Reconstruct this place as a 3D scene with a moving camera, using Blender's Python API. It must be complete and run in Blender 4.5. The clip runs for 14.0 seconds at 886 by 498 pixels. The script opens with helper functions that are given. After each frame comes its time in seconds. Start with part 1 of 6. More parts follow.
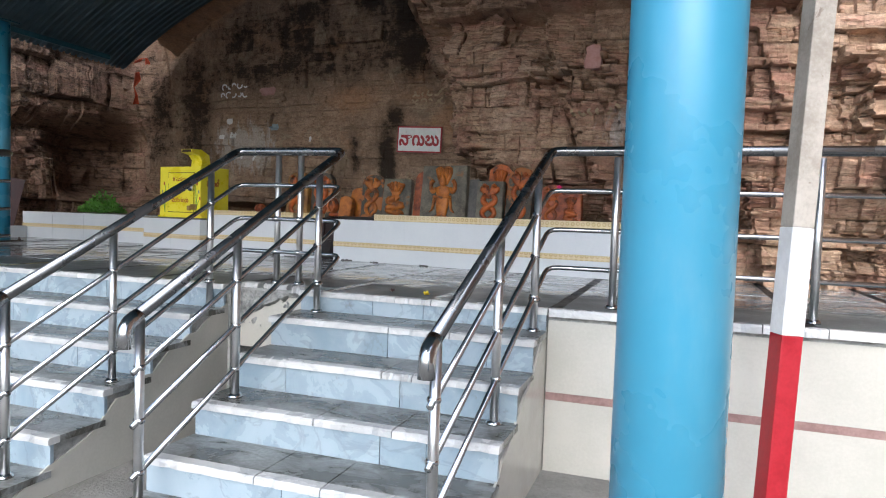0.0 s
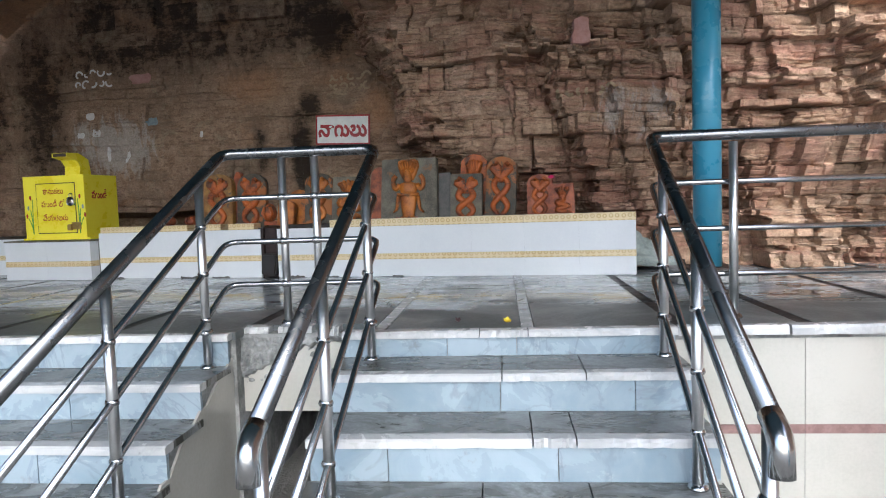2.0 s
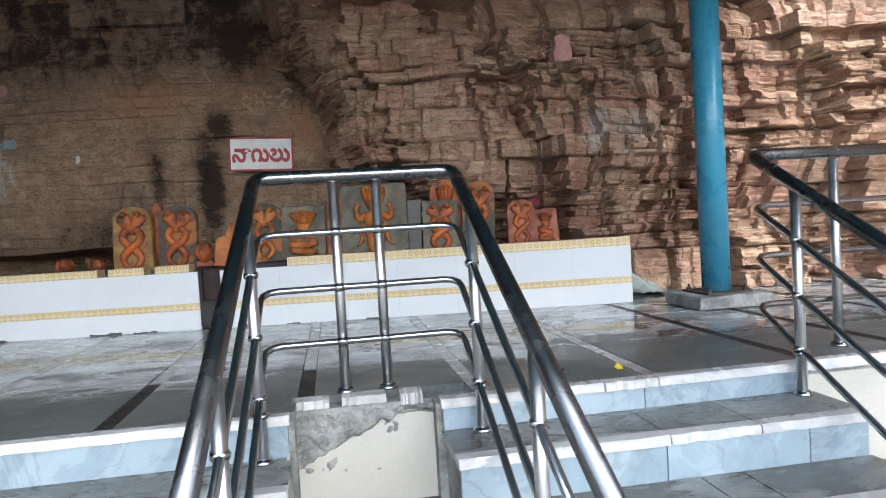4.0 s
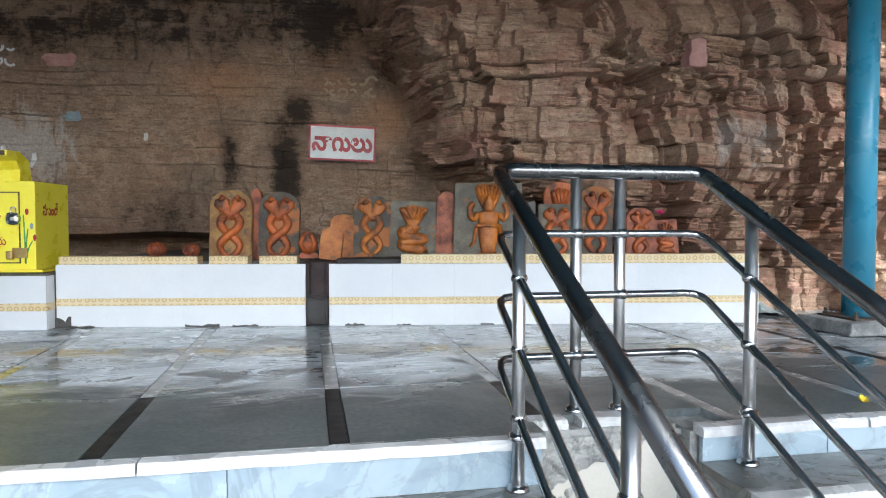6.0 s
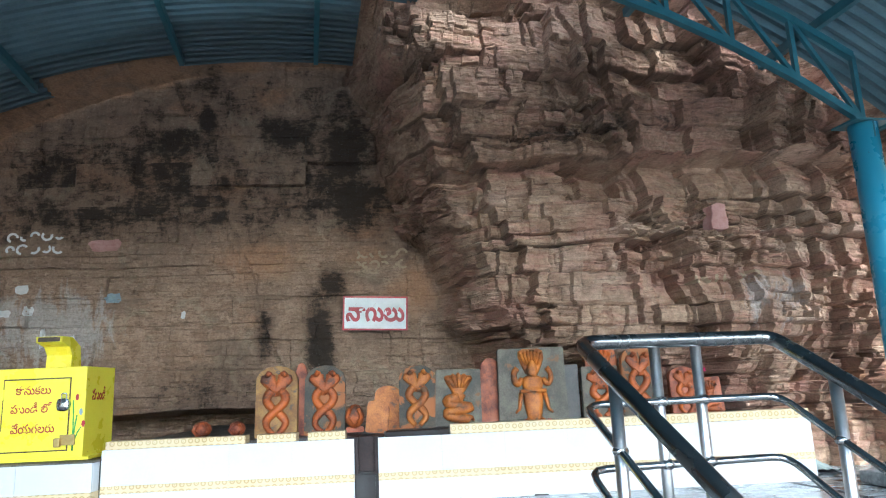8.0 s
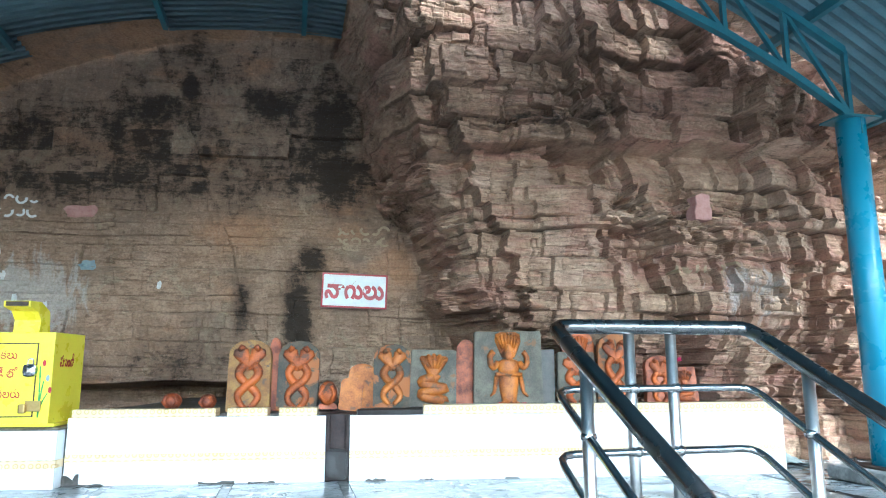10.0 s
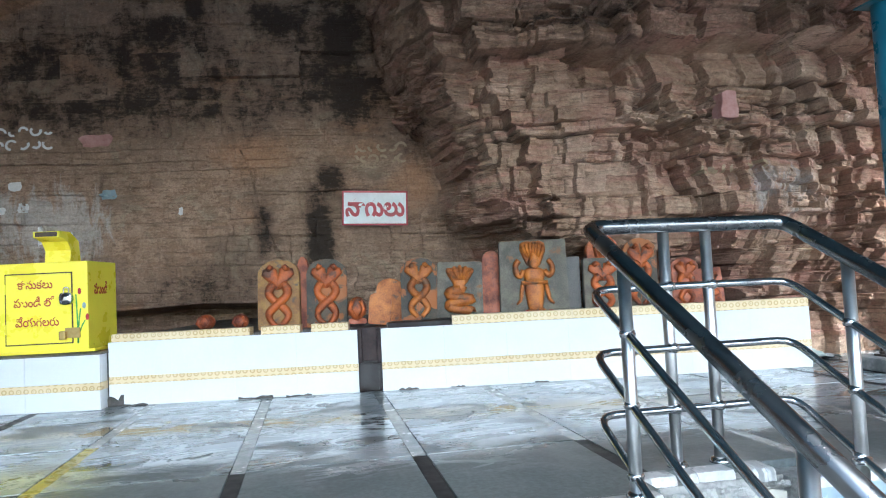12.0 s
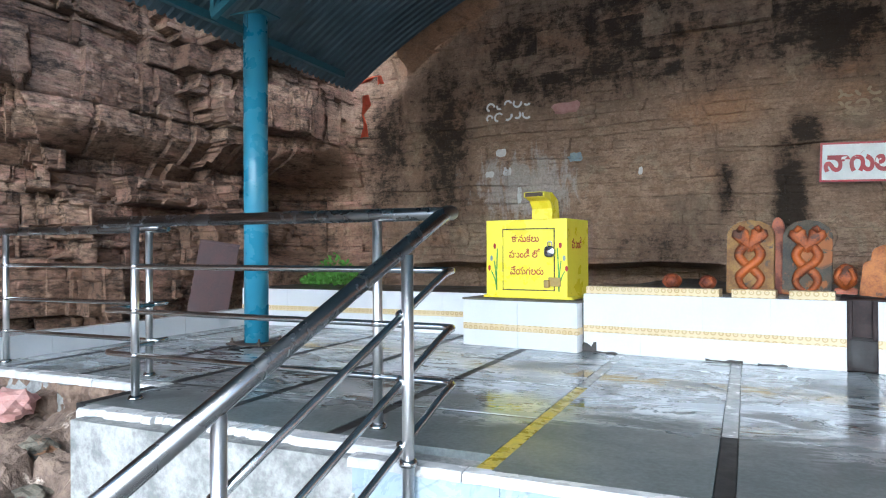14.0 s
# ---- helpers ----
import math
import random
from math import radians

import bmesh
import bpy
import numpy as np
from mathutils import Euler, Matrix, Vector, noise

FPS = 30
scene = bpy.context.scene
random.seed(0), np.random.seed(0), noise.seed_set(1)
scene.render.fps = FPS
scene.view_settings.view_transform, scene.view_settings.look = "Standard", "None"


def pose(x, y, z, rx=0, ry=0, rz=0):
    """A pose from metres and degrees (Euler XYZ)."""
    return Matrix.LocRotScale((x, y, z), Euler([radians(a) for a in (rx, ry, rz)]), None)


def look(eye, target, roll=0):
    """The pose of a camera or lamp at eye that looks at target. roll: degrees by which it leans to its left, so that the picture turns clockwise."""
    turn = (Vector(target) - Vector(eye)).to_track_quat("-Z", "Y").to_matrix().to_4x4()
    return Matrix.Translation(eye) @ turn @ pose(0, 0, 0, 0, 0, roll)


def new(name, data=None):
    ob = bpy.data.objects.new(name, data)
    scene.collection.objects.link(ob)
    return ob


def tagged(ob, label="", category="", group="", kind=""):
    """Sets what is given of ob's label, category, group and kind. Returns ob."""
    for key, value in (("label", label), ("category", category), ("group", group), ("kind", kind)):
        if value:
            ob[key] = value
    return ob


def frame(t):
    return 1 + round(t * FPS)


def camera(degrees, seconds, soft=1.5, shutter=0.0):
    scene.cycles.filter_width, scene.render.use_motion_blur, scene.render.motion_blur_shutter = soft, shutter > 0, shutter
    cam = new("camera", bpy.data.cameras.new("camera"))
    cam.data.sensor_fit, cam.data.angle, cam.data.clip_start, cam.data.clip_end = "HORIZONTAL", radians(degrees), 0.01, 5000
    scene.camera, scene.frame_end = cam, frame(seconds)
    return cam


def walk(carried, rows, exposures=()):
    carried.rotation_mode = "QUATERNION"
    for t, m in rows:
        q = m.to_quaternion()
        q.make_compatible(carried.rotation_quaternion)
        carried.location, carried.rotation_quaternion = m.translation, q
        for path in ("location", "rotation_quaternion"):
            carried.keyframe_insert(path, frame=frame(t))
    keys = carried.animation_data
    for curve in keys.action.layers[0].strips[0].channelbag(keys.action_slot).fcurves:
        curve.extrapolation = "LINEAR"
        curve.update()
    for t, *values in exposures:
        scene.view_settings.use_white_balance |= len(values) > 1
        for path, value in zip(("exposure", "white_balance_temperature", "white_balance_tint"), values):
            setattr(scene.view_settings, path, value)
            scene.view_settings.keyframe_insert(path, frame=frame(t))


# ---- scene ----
cam = camera(66.4, 14.0, soft=1.1)
METRES, EYE, TILT, LEAN, TURN = 6.2, 0.66, 0.0, 0.0, 25.0
PATH = [
    (0, (2.696, -3.965, 0.504), (2.034, -2.08, 0.409), 1.9),
    (0.5, (2.261, -3.761, 0.547), (1.67, -1.852, 0.464), -1.7),
    (0.9, (1.958, -3.646, 0.582), (1.401, -1.726, 0.525), 0.2),
    (1, (1.88, -3.626, 0.584), (1.36, -1.695, 0.542), 0.7),
    (1.5, (1.498, -3.565, 0.621), (1.186, -1.593, 0.5), 1.0),
    (2, (1.186, -3.406, 0.623), (1.006, -1.419, 0.488), -1.9),
    (2.1, (1.11, -3.336, 0.647), (1.076, -1.34, 0.526), -2.0),
    (2.5, (0.906, -3.213, 0.668), (0.897, -1.217, 0.553), 0.2),
    (3, (0.587, -3.074, 0.679), (0.73, -1.081, 0.589), -1.5),
    (5.3, (-0.671, -2.386, 0.733), (-0.27, -0.427, 0.68), -2.9),
    (5.5, (-0.773, -2.339, 0.742), (-0.359, -0.382, 0.699), -2.3),
    (6, (-0.99, -2.297, 0.719), (-0.605, -0.336, 0.647), 0.0),
    (6.5, (-1.206, -2.346, 0.731), (-0.769, -0.397, 0.631), -1.7),
    (7, (-1.318, -2.353, 0.763), (-0.909, -0.397, 0.846), -1.3),
    (7.2, (-1.351, -2.364, 0.784), (-0.973, -0.413, 1.007), -2.6),
    (9.3, (-1.295, -2.31, 0.777), (-0.868, -0.409, 1.228), -0.8),
    (9.5, (-1.311, -2.304, 0.772), (-0.875, -0.392, 1.165), -0.6),
    (10, (-1.279, -2.297, 0.772), (-0.849, -0.374, 1.114), -0.3),
    (10.5, (-1.282, -2.294, 0.753), (-0.808, -0.365, 0.985), -0.5),
    (11, (-1.315, -2.307, 0.741), (-0.779, -0.387, 0.904), -0.5),
    (11.5, (-1.256, -2.257, 0.748), (-0.734, -0.328, 0.839), -1.6),
    (12, (-1.336, -2.254, 0.739), (-0.948, -0.295, 0.84), -2.8),
    (12.5, (-1.357, -2.245, 0.727), (-1.139, -0.258, 0.808), -4.1),
    (13, (-1.452, -2.253, 0.757), (-1.656, -0.265, 0.824), -3.7),
    (13.5, (-1.502, -2.255, 0.764), (-2.05, -0.332, 0.795), -2.4),
    (13.7, (-1.541, -2.28, 0.78), (-2.238, -0.405, 0.796), -1.0),
    (14, (-1.592, -2.307, 0.761), (-2.411, -0.482, 0.77), -0.3),
]
EXPOSURES = [(0.0, 1.60, 5550, 8), (3.2, 1.88, 5450, 7), (6.5, 2.18, 5350, 5), (7.2, 2.26, 5250, 4), (9.3, 3.42, 4700, -6), (10.5, 2.78, 4750, -5), (11.5, 2.52, 4900, -1), (14.0, 2.62, 5100, 4)]
walk(cam, [(t, look(eye, target, roll)) for t, eye, target, roll in PATH], EXPOSURES)


# ---- world and light ----
world = bpy.data.worlds.new("sky")
scene.world = world
world.use_nodes = True
wn = world.node_tree
sky = wn.nodes.new("ShaderNodeTexSky")
sky.sky_type = "NISHITA"
sky.sun_disc = False
sky.sun_elevation = radians(41)
sky.sun_rotation = radians(172)
sky.dust_density = 4.0
sky.air_density = 1.0
wn.links.new(sky.outputs["Color"], wn.nodes["Background"].inputs["Color"])
wn.nodes["Background"].inputs["Strength"].default_value = 0.15
sun = new("sun", bpy.data.lights.new("sun", "SUN"))
sun.data.energy, sun.data.angle, sun.data.color = 0.5, radians(60), (1.0, 0.97, 0.93)
sun.matrix_world = look((1.7, -12.0, 10.5), (0, 0, 0))


# ---- helpers of this scene ----
def to_mesh(name, bm):
    me = bpy.data.meshes.new(name)
    bm.normal_update()
    bm.to_mesh(me)
    bm.free()
    return me


def part(name, bm, material, parent=None, label="", smooth=False):
    me = to_mesh(name, bm)
    if material:
        me.materials.append(material)
    if smooth:
        for p in me.polygons:
            p.use_smooth = True
    ob = new(name, me)
    if parent:
        ob.parent = parent
    if label:
        ob["label"] = label
    return ob


def empty(name, x=0, y=0, z=0):
    ob = new(name)
    ob.location = (x, y, z)
    ob.empty_display_size = 0.1
    return ob


def box(bm, x0, x1, y0, y1, z0, z1, bevel=0.0):
    r = bmesh.ops.create_cube(bm, size=1.0, matrix=Matrix.Translation(((x0 + x1) / 2, (y0 + y1) / 2, (z0 + z1) / 2)) @ Matrix.Diagonal((abs(x1 - x0), abs(y1 - y0), abs(z1 - z0), 1)))
    if bevel:
        es = {e for v in r["verts"] for e in v.link_edges}
        bmesh.ops.bevel(bm, geom=list(es), offset=bevel, segments=2, affect="EDGES", profile=0.6)
    return r


def boxed(*a, **k):
    bm = bmesh.new()
    box(bm, *a, **k)
    return bm


def rounded(points, r, steps=5):
    """A polyline with its inner corners rounded."""
    pts = [Vector(p) for p in points]
    out = [pts[0]]
    for a, b, c in zip(pts, pts[1:], pts[2:]):
        u, v = (a - b), (c - b)
        k = min(r, u.length * 0.45, v.length * 0.45)
        p, q = b + u.normalized() * k, b + v.normalized() * k
        for i in range(steps + 1):
            t = i / steps
            out.append((1 - t) ** 2 * p + 2 * t * (1 - t) * b + t * t * q)
    return out + [pts[-1]]


def tube(bm, points, r, sides=10, caps=True):
    pts = [Vector(p) for p in points]
    up = Vector((0.13, 0.21, 0.97))
    rings = []
    for i, p in enumerate(pts):
        d = (pts[min(i + 1, len(pts) - 1)] - pts[max(i - 1, 0)]).normalized()
        if abs(d.dot(up)) > 0.97:
            up = Vector((0.97, 0.2, 0.1))
        a = d.cross(up).normalized()
        b = a.cross(d).normalized()
        up = b
        rr = r[i] if isinstance(r, (list, tuple)) else r
        rings.append([bm.verts.new(p + (a * math.cos(2 * math.pi * k / sides) + b * math.sin(2 * math.pi * k / sides)) * rr) for k in range(sides)])
    for q, w in zip(rings, rings[1:]):
        for k in range(sides):
            bm.faces.new((q[k], q[(k + 1) % sides], w[(k + 1) % sides], w[k]))
    if caps:
        bm.faces.new(rings[0][::-1])
        bm.faces.new(rings[-1])


def tubed(points, r, sides=10):
    bm = bmesh.new()
    tube(bm, points, r, sides)
    return bm


def beam(bm, a, b, w, h):
    """A bar of rectangular section from a to b."""
    a, b = Vector(a), Vector(b)
    d = (b - a)
    m = d.to_track_quat("Z", "Y").to_matrix().to_4x4()
    bmesh.ops.create_cube(bm, size=1.0, matrix=Matrix.Translation((a + b) / 2) @ m @ Matrix.Diagonal((w, h, d.length, 1)))


def lathe(bm, cx, cy, profile, sides=28):
    rings = [[bm.verts.new((cx + r * math.cos(2 * math.pi * k / sides), cy + r * math.sin(2 * math.pi * k / sides), z)) for k in range(sides)] for r, z in profile]
    for q, w in zip(rings, rings[1:]):
        for k in range(sides):
            bm.faces.new((q[k], q[(k + 1) % sides], w[(k + 1) % sides], w[k]))
    bm.faces.new(rings[0][::-1])
    bm.faces.new(rings[-1])


def extrude_poly(bm, pts, axis, a, b):
    """A flat outline carried from a to b along an axis."""
    def at(p, v):
        return {"x": (v, p[0], p[1]), "y": (p[0], v, p[1]), "z": (p[0], p[1], v)}[axis]
    va = [bm.verts.new(at(p, a)) for p in pts]
    vb = [bm.verts.new(at(p, b)) for p in pts]
    n = len(pts)
    bm.faces.new(va)
    bm.faces.new(vb[::-1])
    for i in range(n):
        bm.faces.new((va[i], vb[i], vb[(i + 1) % n], va[(i + 1) % n]))
    bmesh.ops.recalc_face_normals(bm, faces=bm.faces[:])


def chipped(seed):
    """A unit slab whose front edge is worn and chipped."""
    r = random.Random(seed + 40)
    bm = bmesh.new()
    rings = []
    for k in range(13):
        x = -0.5 + k / 12
        bite = r.choice((0.0, 0.02, 0.04, 0.07, 0.10, 0.22)) if 0 < k < 12 else 0.05
        drop = r.uniform(0.02, 0.12) + (0.25 if bite > 0.2 else 0.0)
        rings.append([bm.verts.new(p) for p in ((x, 0.5, -0.5), (x, -0.5 + bite * 0.7, -0.5), (x, -0.5 + bite, 0.5 - 0.22 - drop), (x, -0.38 + bite, 0.5 - drop * 0.3), (x, 0.5, 0.5))])
    for a, b in zip(rings, rings[1:]):
        for i in range(5):
            bm.faces.new((a[i], a[(i + 1) % 5], b[(i + 1) % 5], b[i]))
    bm.faces.new(rings[0][::-1])
    bm.faces.new(rings[-1])
    bmesh.ops.recalc_face_normals(bm, faces=bm.faces[:])
    return bm


def piece(name, x0, x1, y0, y1, z0, z1, material, parent, m=None):
    """One brick, slab or tile, on a shared unit block per material."""
    worn = material.name == "white_marble_edge"
    kind = int(abs(x0 * 7.3 + z0 * 91.7 + y0 * 13.1)) % 5 if worn else 0
    key = f"unit_{material.name}_{kind}"
    me = bpy.data.meshes.get(key)
    if me is None:
        me = to_mesh(key, chipped(kind) if worn else boxed(-0.5, 0.5, -0.5, 0.5, -0.5, 0.5))
        me.materials.append(material)
    ob = new(name, me)
    ob.parent = parent
    t = Matrix.Translation(((x0 + x1) / 2, (y0 + y1) / 2, (z0 + z1) / 2)) @ Matrix.Diagonal((x1 - x0, y1 - y0, z1 - z0, 1))
    ob.matrix_basis = (m @ t) if m else t
    return ob


# ---- materials ----
class Nodes:
    def __init__(self, name):
        self.m = bpy.data.materials.new(name)
        self.m.use_nodes = True
        self.t = self.m.node_tree
        self.b = self.t.nodes["Principled BSDF"]
        self.pos = self.t.nodes.new("ShaderNodeNewGeometry").outputs["Position"]

    def link(self, a, b):
        self.t.links.new(a, b)

    def put(self, sock, v):
        if isinstance(v, (int, float)):
            sock.default_value = v
        elif isinstance(v, tuple):
            sock.default_value = (*v, 1.0) if len(v) == 3 and len(sock.default_value) == 4 else v
        else:
            self.link(v, sock)

    def coords(self, sx=1.0, sy=1.0, sz=1.0, rnd=False):
        n = self.t.nodes.new("ShaderNodeMapping")
        n.inputs["Scale"].default_value = (sx, sy, sz)
        self.link(self.pos, n.inputs["Vector"])
        if rnd:
            o = self.t.nodes.new("ShaderNodeObjectInfo")
            k = self.math("MULTIPLY", o.outputs["Random"], 37.0)
            c = self.t.nodes.new("ShaderNodeCombineXYZ")
            for i in range(3):
                self.link(k, c.inputs[i])
            self.link(c.outputs[0], n.inputs["Location"])
        return n.outputs["Vector"]

    def noise(self, vec, scale, detail=5.0, rough=0.55, dist=0.0):
        n = self.t.nodes.new("ShaderNodeTexNoise")
        self.link(vec, n.inputs["Vector"])
        n.inputs["Scale"].default_value, n.inputs["Detail"].default_value = scale, detail
        n.inputs["Roughness"].default_value, n.inputs["Distortion"].default_value = rough, dist
        return n.outputs["Fac"]

    def math(self, op, a, b=0.0, clamp=False):
        n = self.t.nodes.new("ShaderNodeMath")
        n.operation, n.use_clamp = op, clamp
        self.put(n.inputs[0], a)
        self.put(n.inputs[1], b)
        return n.outputs[0]

    def ramp(self, fac, lo, hi, a=0.0, b=1.0):
        n = self.t.nodes.new("ShaderNodeMapRange")
        n.interpolation_type = "SMOOTHSTEP"
        self.put(n.inputs["Value"], fac)
        for k, v in (("From Min", lo), ("From Max", hi), ("To Min", a), ("To Max", b)):
            n.inputs[k].default_value = v
        return n.outputs["Result"]

    def mix(self, fac, a, b, mode="MIX"):
        n = self.t.nodes.new("ShaderNodeMix")
        n.data_type, n.blend_type = "RGBA", mode
        self.put(n.inputs[0], fac)
        self.put(n.inputs[6], a)
        self.put(n.inputs[7], b)
        return n.outputs[2]

    def random(self):
        return self.t.nodes.new("ShaderNodeObjectInfo").outputs["Random"]

    def attr(self, name):
        n = self.t.nodes.new("ShaderNodeAttribute")
        n.attribute_name = name
        return n.outputs["Fac"]

    def axis(self, i):
        n = self.t.nodes.new("ShaderNodeSeparateXYZ")
        self.link(self.pos, n.inputs[0])
        return n.outputs[i]

    def bump(self, height, strength=0.3, dist=0.01):
        n = self.t.nodes.new("ShaderNodeBump")
        n.inputs["Strength"].default_value, n.inputs["Distance"].default_value = strength, dist
        self.link(height, n.inputs["Height"])
        self.link(n.outputs[0], self.b.inputs["Normal"])

    def done(self, color, rough=0.5, metal=0.0, spec=0.5):
        self.put(self.b.inputs["Base Color"], color)
        self.put(self.b.inputs["Roughness"], rough)
        self.put(self.b.inputs["Metallic"], metal)
        self.b.inputs["Specular IOR Level"].default_value = spec
        return self.m


def plain(name, a, b, scale=6.0, rough=(0.4, 0.6), metal=0.0, bump=0.15, dist=0.004, fine=60.0, rnd=0.0, spec=0.5, spots=None):
    """Paint, stone or plaster in two tones with grain, blotches and relief."""
    n = Nodes(name)
    v = n.coords()
    big = n.noise(v, scale, 4.0, 0.6)
    small = n.noise(v, fine, 4.0, 0.6)
    f = n.math("ADD", n.math("MULTIPLY", big, 0.7), n.math("MULTIPLY", small, 0.3))
    c = n.mix(n.ramp(f, 0.35, 0.65), a, b)
    if rnd:
        k = n.math("ADD", n.math("MULTIPLY", n.random(), rnd), 1.0 - rnd / 2)
        c = n.mix(1.0, c, n.mix(k, (0, 0, 0), (1, 1, 1)), "MULTIPLY")
    if spots:
        s = n.ramp(n.noise(v, spots[1], 6.0, 0.65, 0.6), spots[2], spots[2] + 0.06)
        c = n.mix(s, c, spots[0])
    n.bump(n.math("ADD", n.math("MULTIPLY", big, 0.5), small), bump, dist)
    return n.done(c, n.ramp(big, 0.3, 0.7, rough[0], rough[1]), metal, spec)


def rock_material():
    n = Nodes("sandstone")
    v = n.coords()
    tone, smooth = n.attr("tone"), n.attr("smooth")
    lay = n.noise(n.coords(0.8, 0.8, 4.5), 1.8, 6.0, 0.64, 0.6)
    thin = n.noise(n.coords(0.6, 0.6, 11.0), 2.2, 4.0, 0.6, 0.4)
    blotch = n.noise(v, 1.1, 5.0, 0.6, 0.5)
    patch = n.noise(v, 2.6, 6.0, 0.62, 0.8)
    grain = n.noise(v, 42.0, 6.0, 0.72)
    mid = n.noise(n.coords(1, 1, 1.5), 6.0, 8.0, 0.68, 0.4)
    tan, umber, pink, pale, rust = (0.62, 0.44, 0.30), (0.38, 0.24, 0.16), (0.52, 0.285, 0.21), (0.72, 0.55, 0.41), (0.50, 0.24, 0.11)
    c = n.mix(n.ramp(mid, 0.36, 0.64), umber, tan)
    c = n.mix(n.math("MULTIPLY", n.ramp(lay, 0.48, 0.66), 0.8), c, pink)
    c = n.mix(n.math("MULTIPLY", n.ramp(tone, 0.56, 0.90), 0.5), c, pale)
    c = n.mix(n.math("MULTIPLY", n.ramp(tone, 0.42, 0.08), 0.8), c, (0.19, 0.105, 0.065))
    c = n.mix(n.math("MULTIPLY", n.ramp(blotch, 0.50, 0.66), 0.6), c, (0.48, 0.255, 0.19))
    c = n.mix(n.math("MULTIPLY", n.ramp(patch, 0.62, 0.72), 0.5), c, rust)
    # the sheltered wall is duller and browner, with rust and olive patches
    wall = n.mix(n.ramp(mid, 0.34, 0.66), (0.31, 0.20, 0.13), (0.54, 0.385, 0.27))
    wall = n.mix(n.math("MULTIPLY", n.ramp(blotch, 0.40, 0.60), 0.45), wall, (0.27, 0.195, 0.14))
    wall = n.mix(n.math("MULTIPLY", n.ramp(patch, 0.54, 0.66), 0.55), wall, (0.42, 0.36, 0.25))
    wall = n.mix(n.math("MULTIPLY", n.ramp(n.noise(n.coords(1, 1, 1.8), 0.9, 5.0, 0.62), 0.54, 0.70), 0.5), wall, rust)
    scratch = n.noise(n.coords(1.6, 1.6, 5.0), 7.0, 10.0, 0.78, 0.3)
    wall = n.mix(n.math("MULTIPLY", n.ramp(scratch, 0.50, 0.40), 0.55), wall, (0.13, 0.088, 0.062))
    wall = n.mix(n.math("MULTIPLY", n.ramp(scratch, 0.56, 0.66), 0.45), wall, (0.66, 0.52, 0.38))
    wall = n.mix(n.math("MULTIPLY", n.ramp(tone, 0.45, 0.2), 0.45), wall, (0.21, 0.155, 0.115))
    wall = n.mix(n.math("MULTIPLY", n.ramp(n.math("ADD", n.attr("rust"), n.math("MULTIPLY", n.math("SUBTRACT", patch, 0.5), 1.6)), 0.2, 0.9), 0.65), wall, (0.50, 0.27, 0.14))
    c = n.mix(smooth, c, wall)
    # dark partings between the beds
    part_ = n.ramp(n.math("ABSOLUTE", n.math("SUBTRACT", thin, 0.5)), 0.022, 0.0)
    c = n.mix(n.math("MULTIPLY", n.math("MULTIPLY", part_, n.ramp(smooth, 0.0, 1.0, 1.0, 0.3)), n.ramp(patch, 0.42, 0.58, 0.05, 0.6)), c, (0.07, 0.05, 0.04))
    # black seepage with ragged edges; the mask also carries painted shade
    streak = n.noise(n.coords(2.2, 1.0, 1.6), 2.6, 9.0, 0.74, 0.3)
    stain = n.math("ADD", n.attr("stain"), n.math("MULTIPLY", n.math("SUBTRACT", streak, 0.5), 1.7))
    stain = n.math("ADD", stain, n.math("MULTIPLY", n.math("SUBTRACT", mid, 0.5), 1.2))
    stain = n.math("ADD", stain, n.math("MULTIPLY", n.math("SUBTRACT", scratch, 0.5), 1.6))
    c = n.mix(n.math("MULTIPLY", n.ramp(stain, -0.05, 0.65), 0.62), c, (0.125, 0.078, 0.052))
    c = n.mix(n.math("MULTIPLY", n.ramp(stain, 0.42, 0.90), 0.9), c, (0.018, 0.0145, 0.012))
    # chalky lime washes
    lime = n.noise(n.coords(4.0, 1, 1.3), 1.9, 6.0, 0.7, 0.6)
    lime = n.math("ADD", n.math("MULTIPLY", n.attr("lime"), 0.42), n.math("ADD", n.math("MULTIPLY", lime, 0.75), n.math("MULTIPLY", scratch, 0.25)))
    c = n.mix(n.math("MULTIPLY", n.ramp(lime, 0.72, 0.86), 0.6), c, (0.58, 0.56, 0.53))
    c = n.mix(n.ramp(grain, 0.32, 0.62), n.mix(0.32, c, (0.07, 0.05, 0.036)), c)
    c = n.mix(n.math("MULTIPLY", n.ramp(grain, 0.60, 0.75), 0.3), c, (0.66, 0.60, 0.52))
    c = n.mix(n.math("MULTIPLY", n.ramp(n.attr("crack"), 0.25, 0.9), 0.55), c, (0.05, 0.036, 0.027))
    h = n.math("ADD", n.math("MULTIPLY", mid, 1.8), n.math("ADD", n.math("MULTIPLY", grain, 0.6), n.math("MULTIPLY", scratch, 1.6)))
    n.bump(n.math("SUBTRACT", h, n.math("MULTIPLY", part_, n.ramp(smooth, 0.0, 1.0, 0.5, 0.1))), 0.8, 0.014)
    return n.done(c, n.ramp(mid, 0.3, 0.7, 0.75, 0.95), 0.0, 0.25)


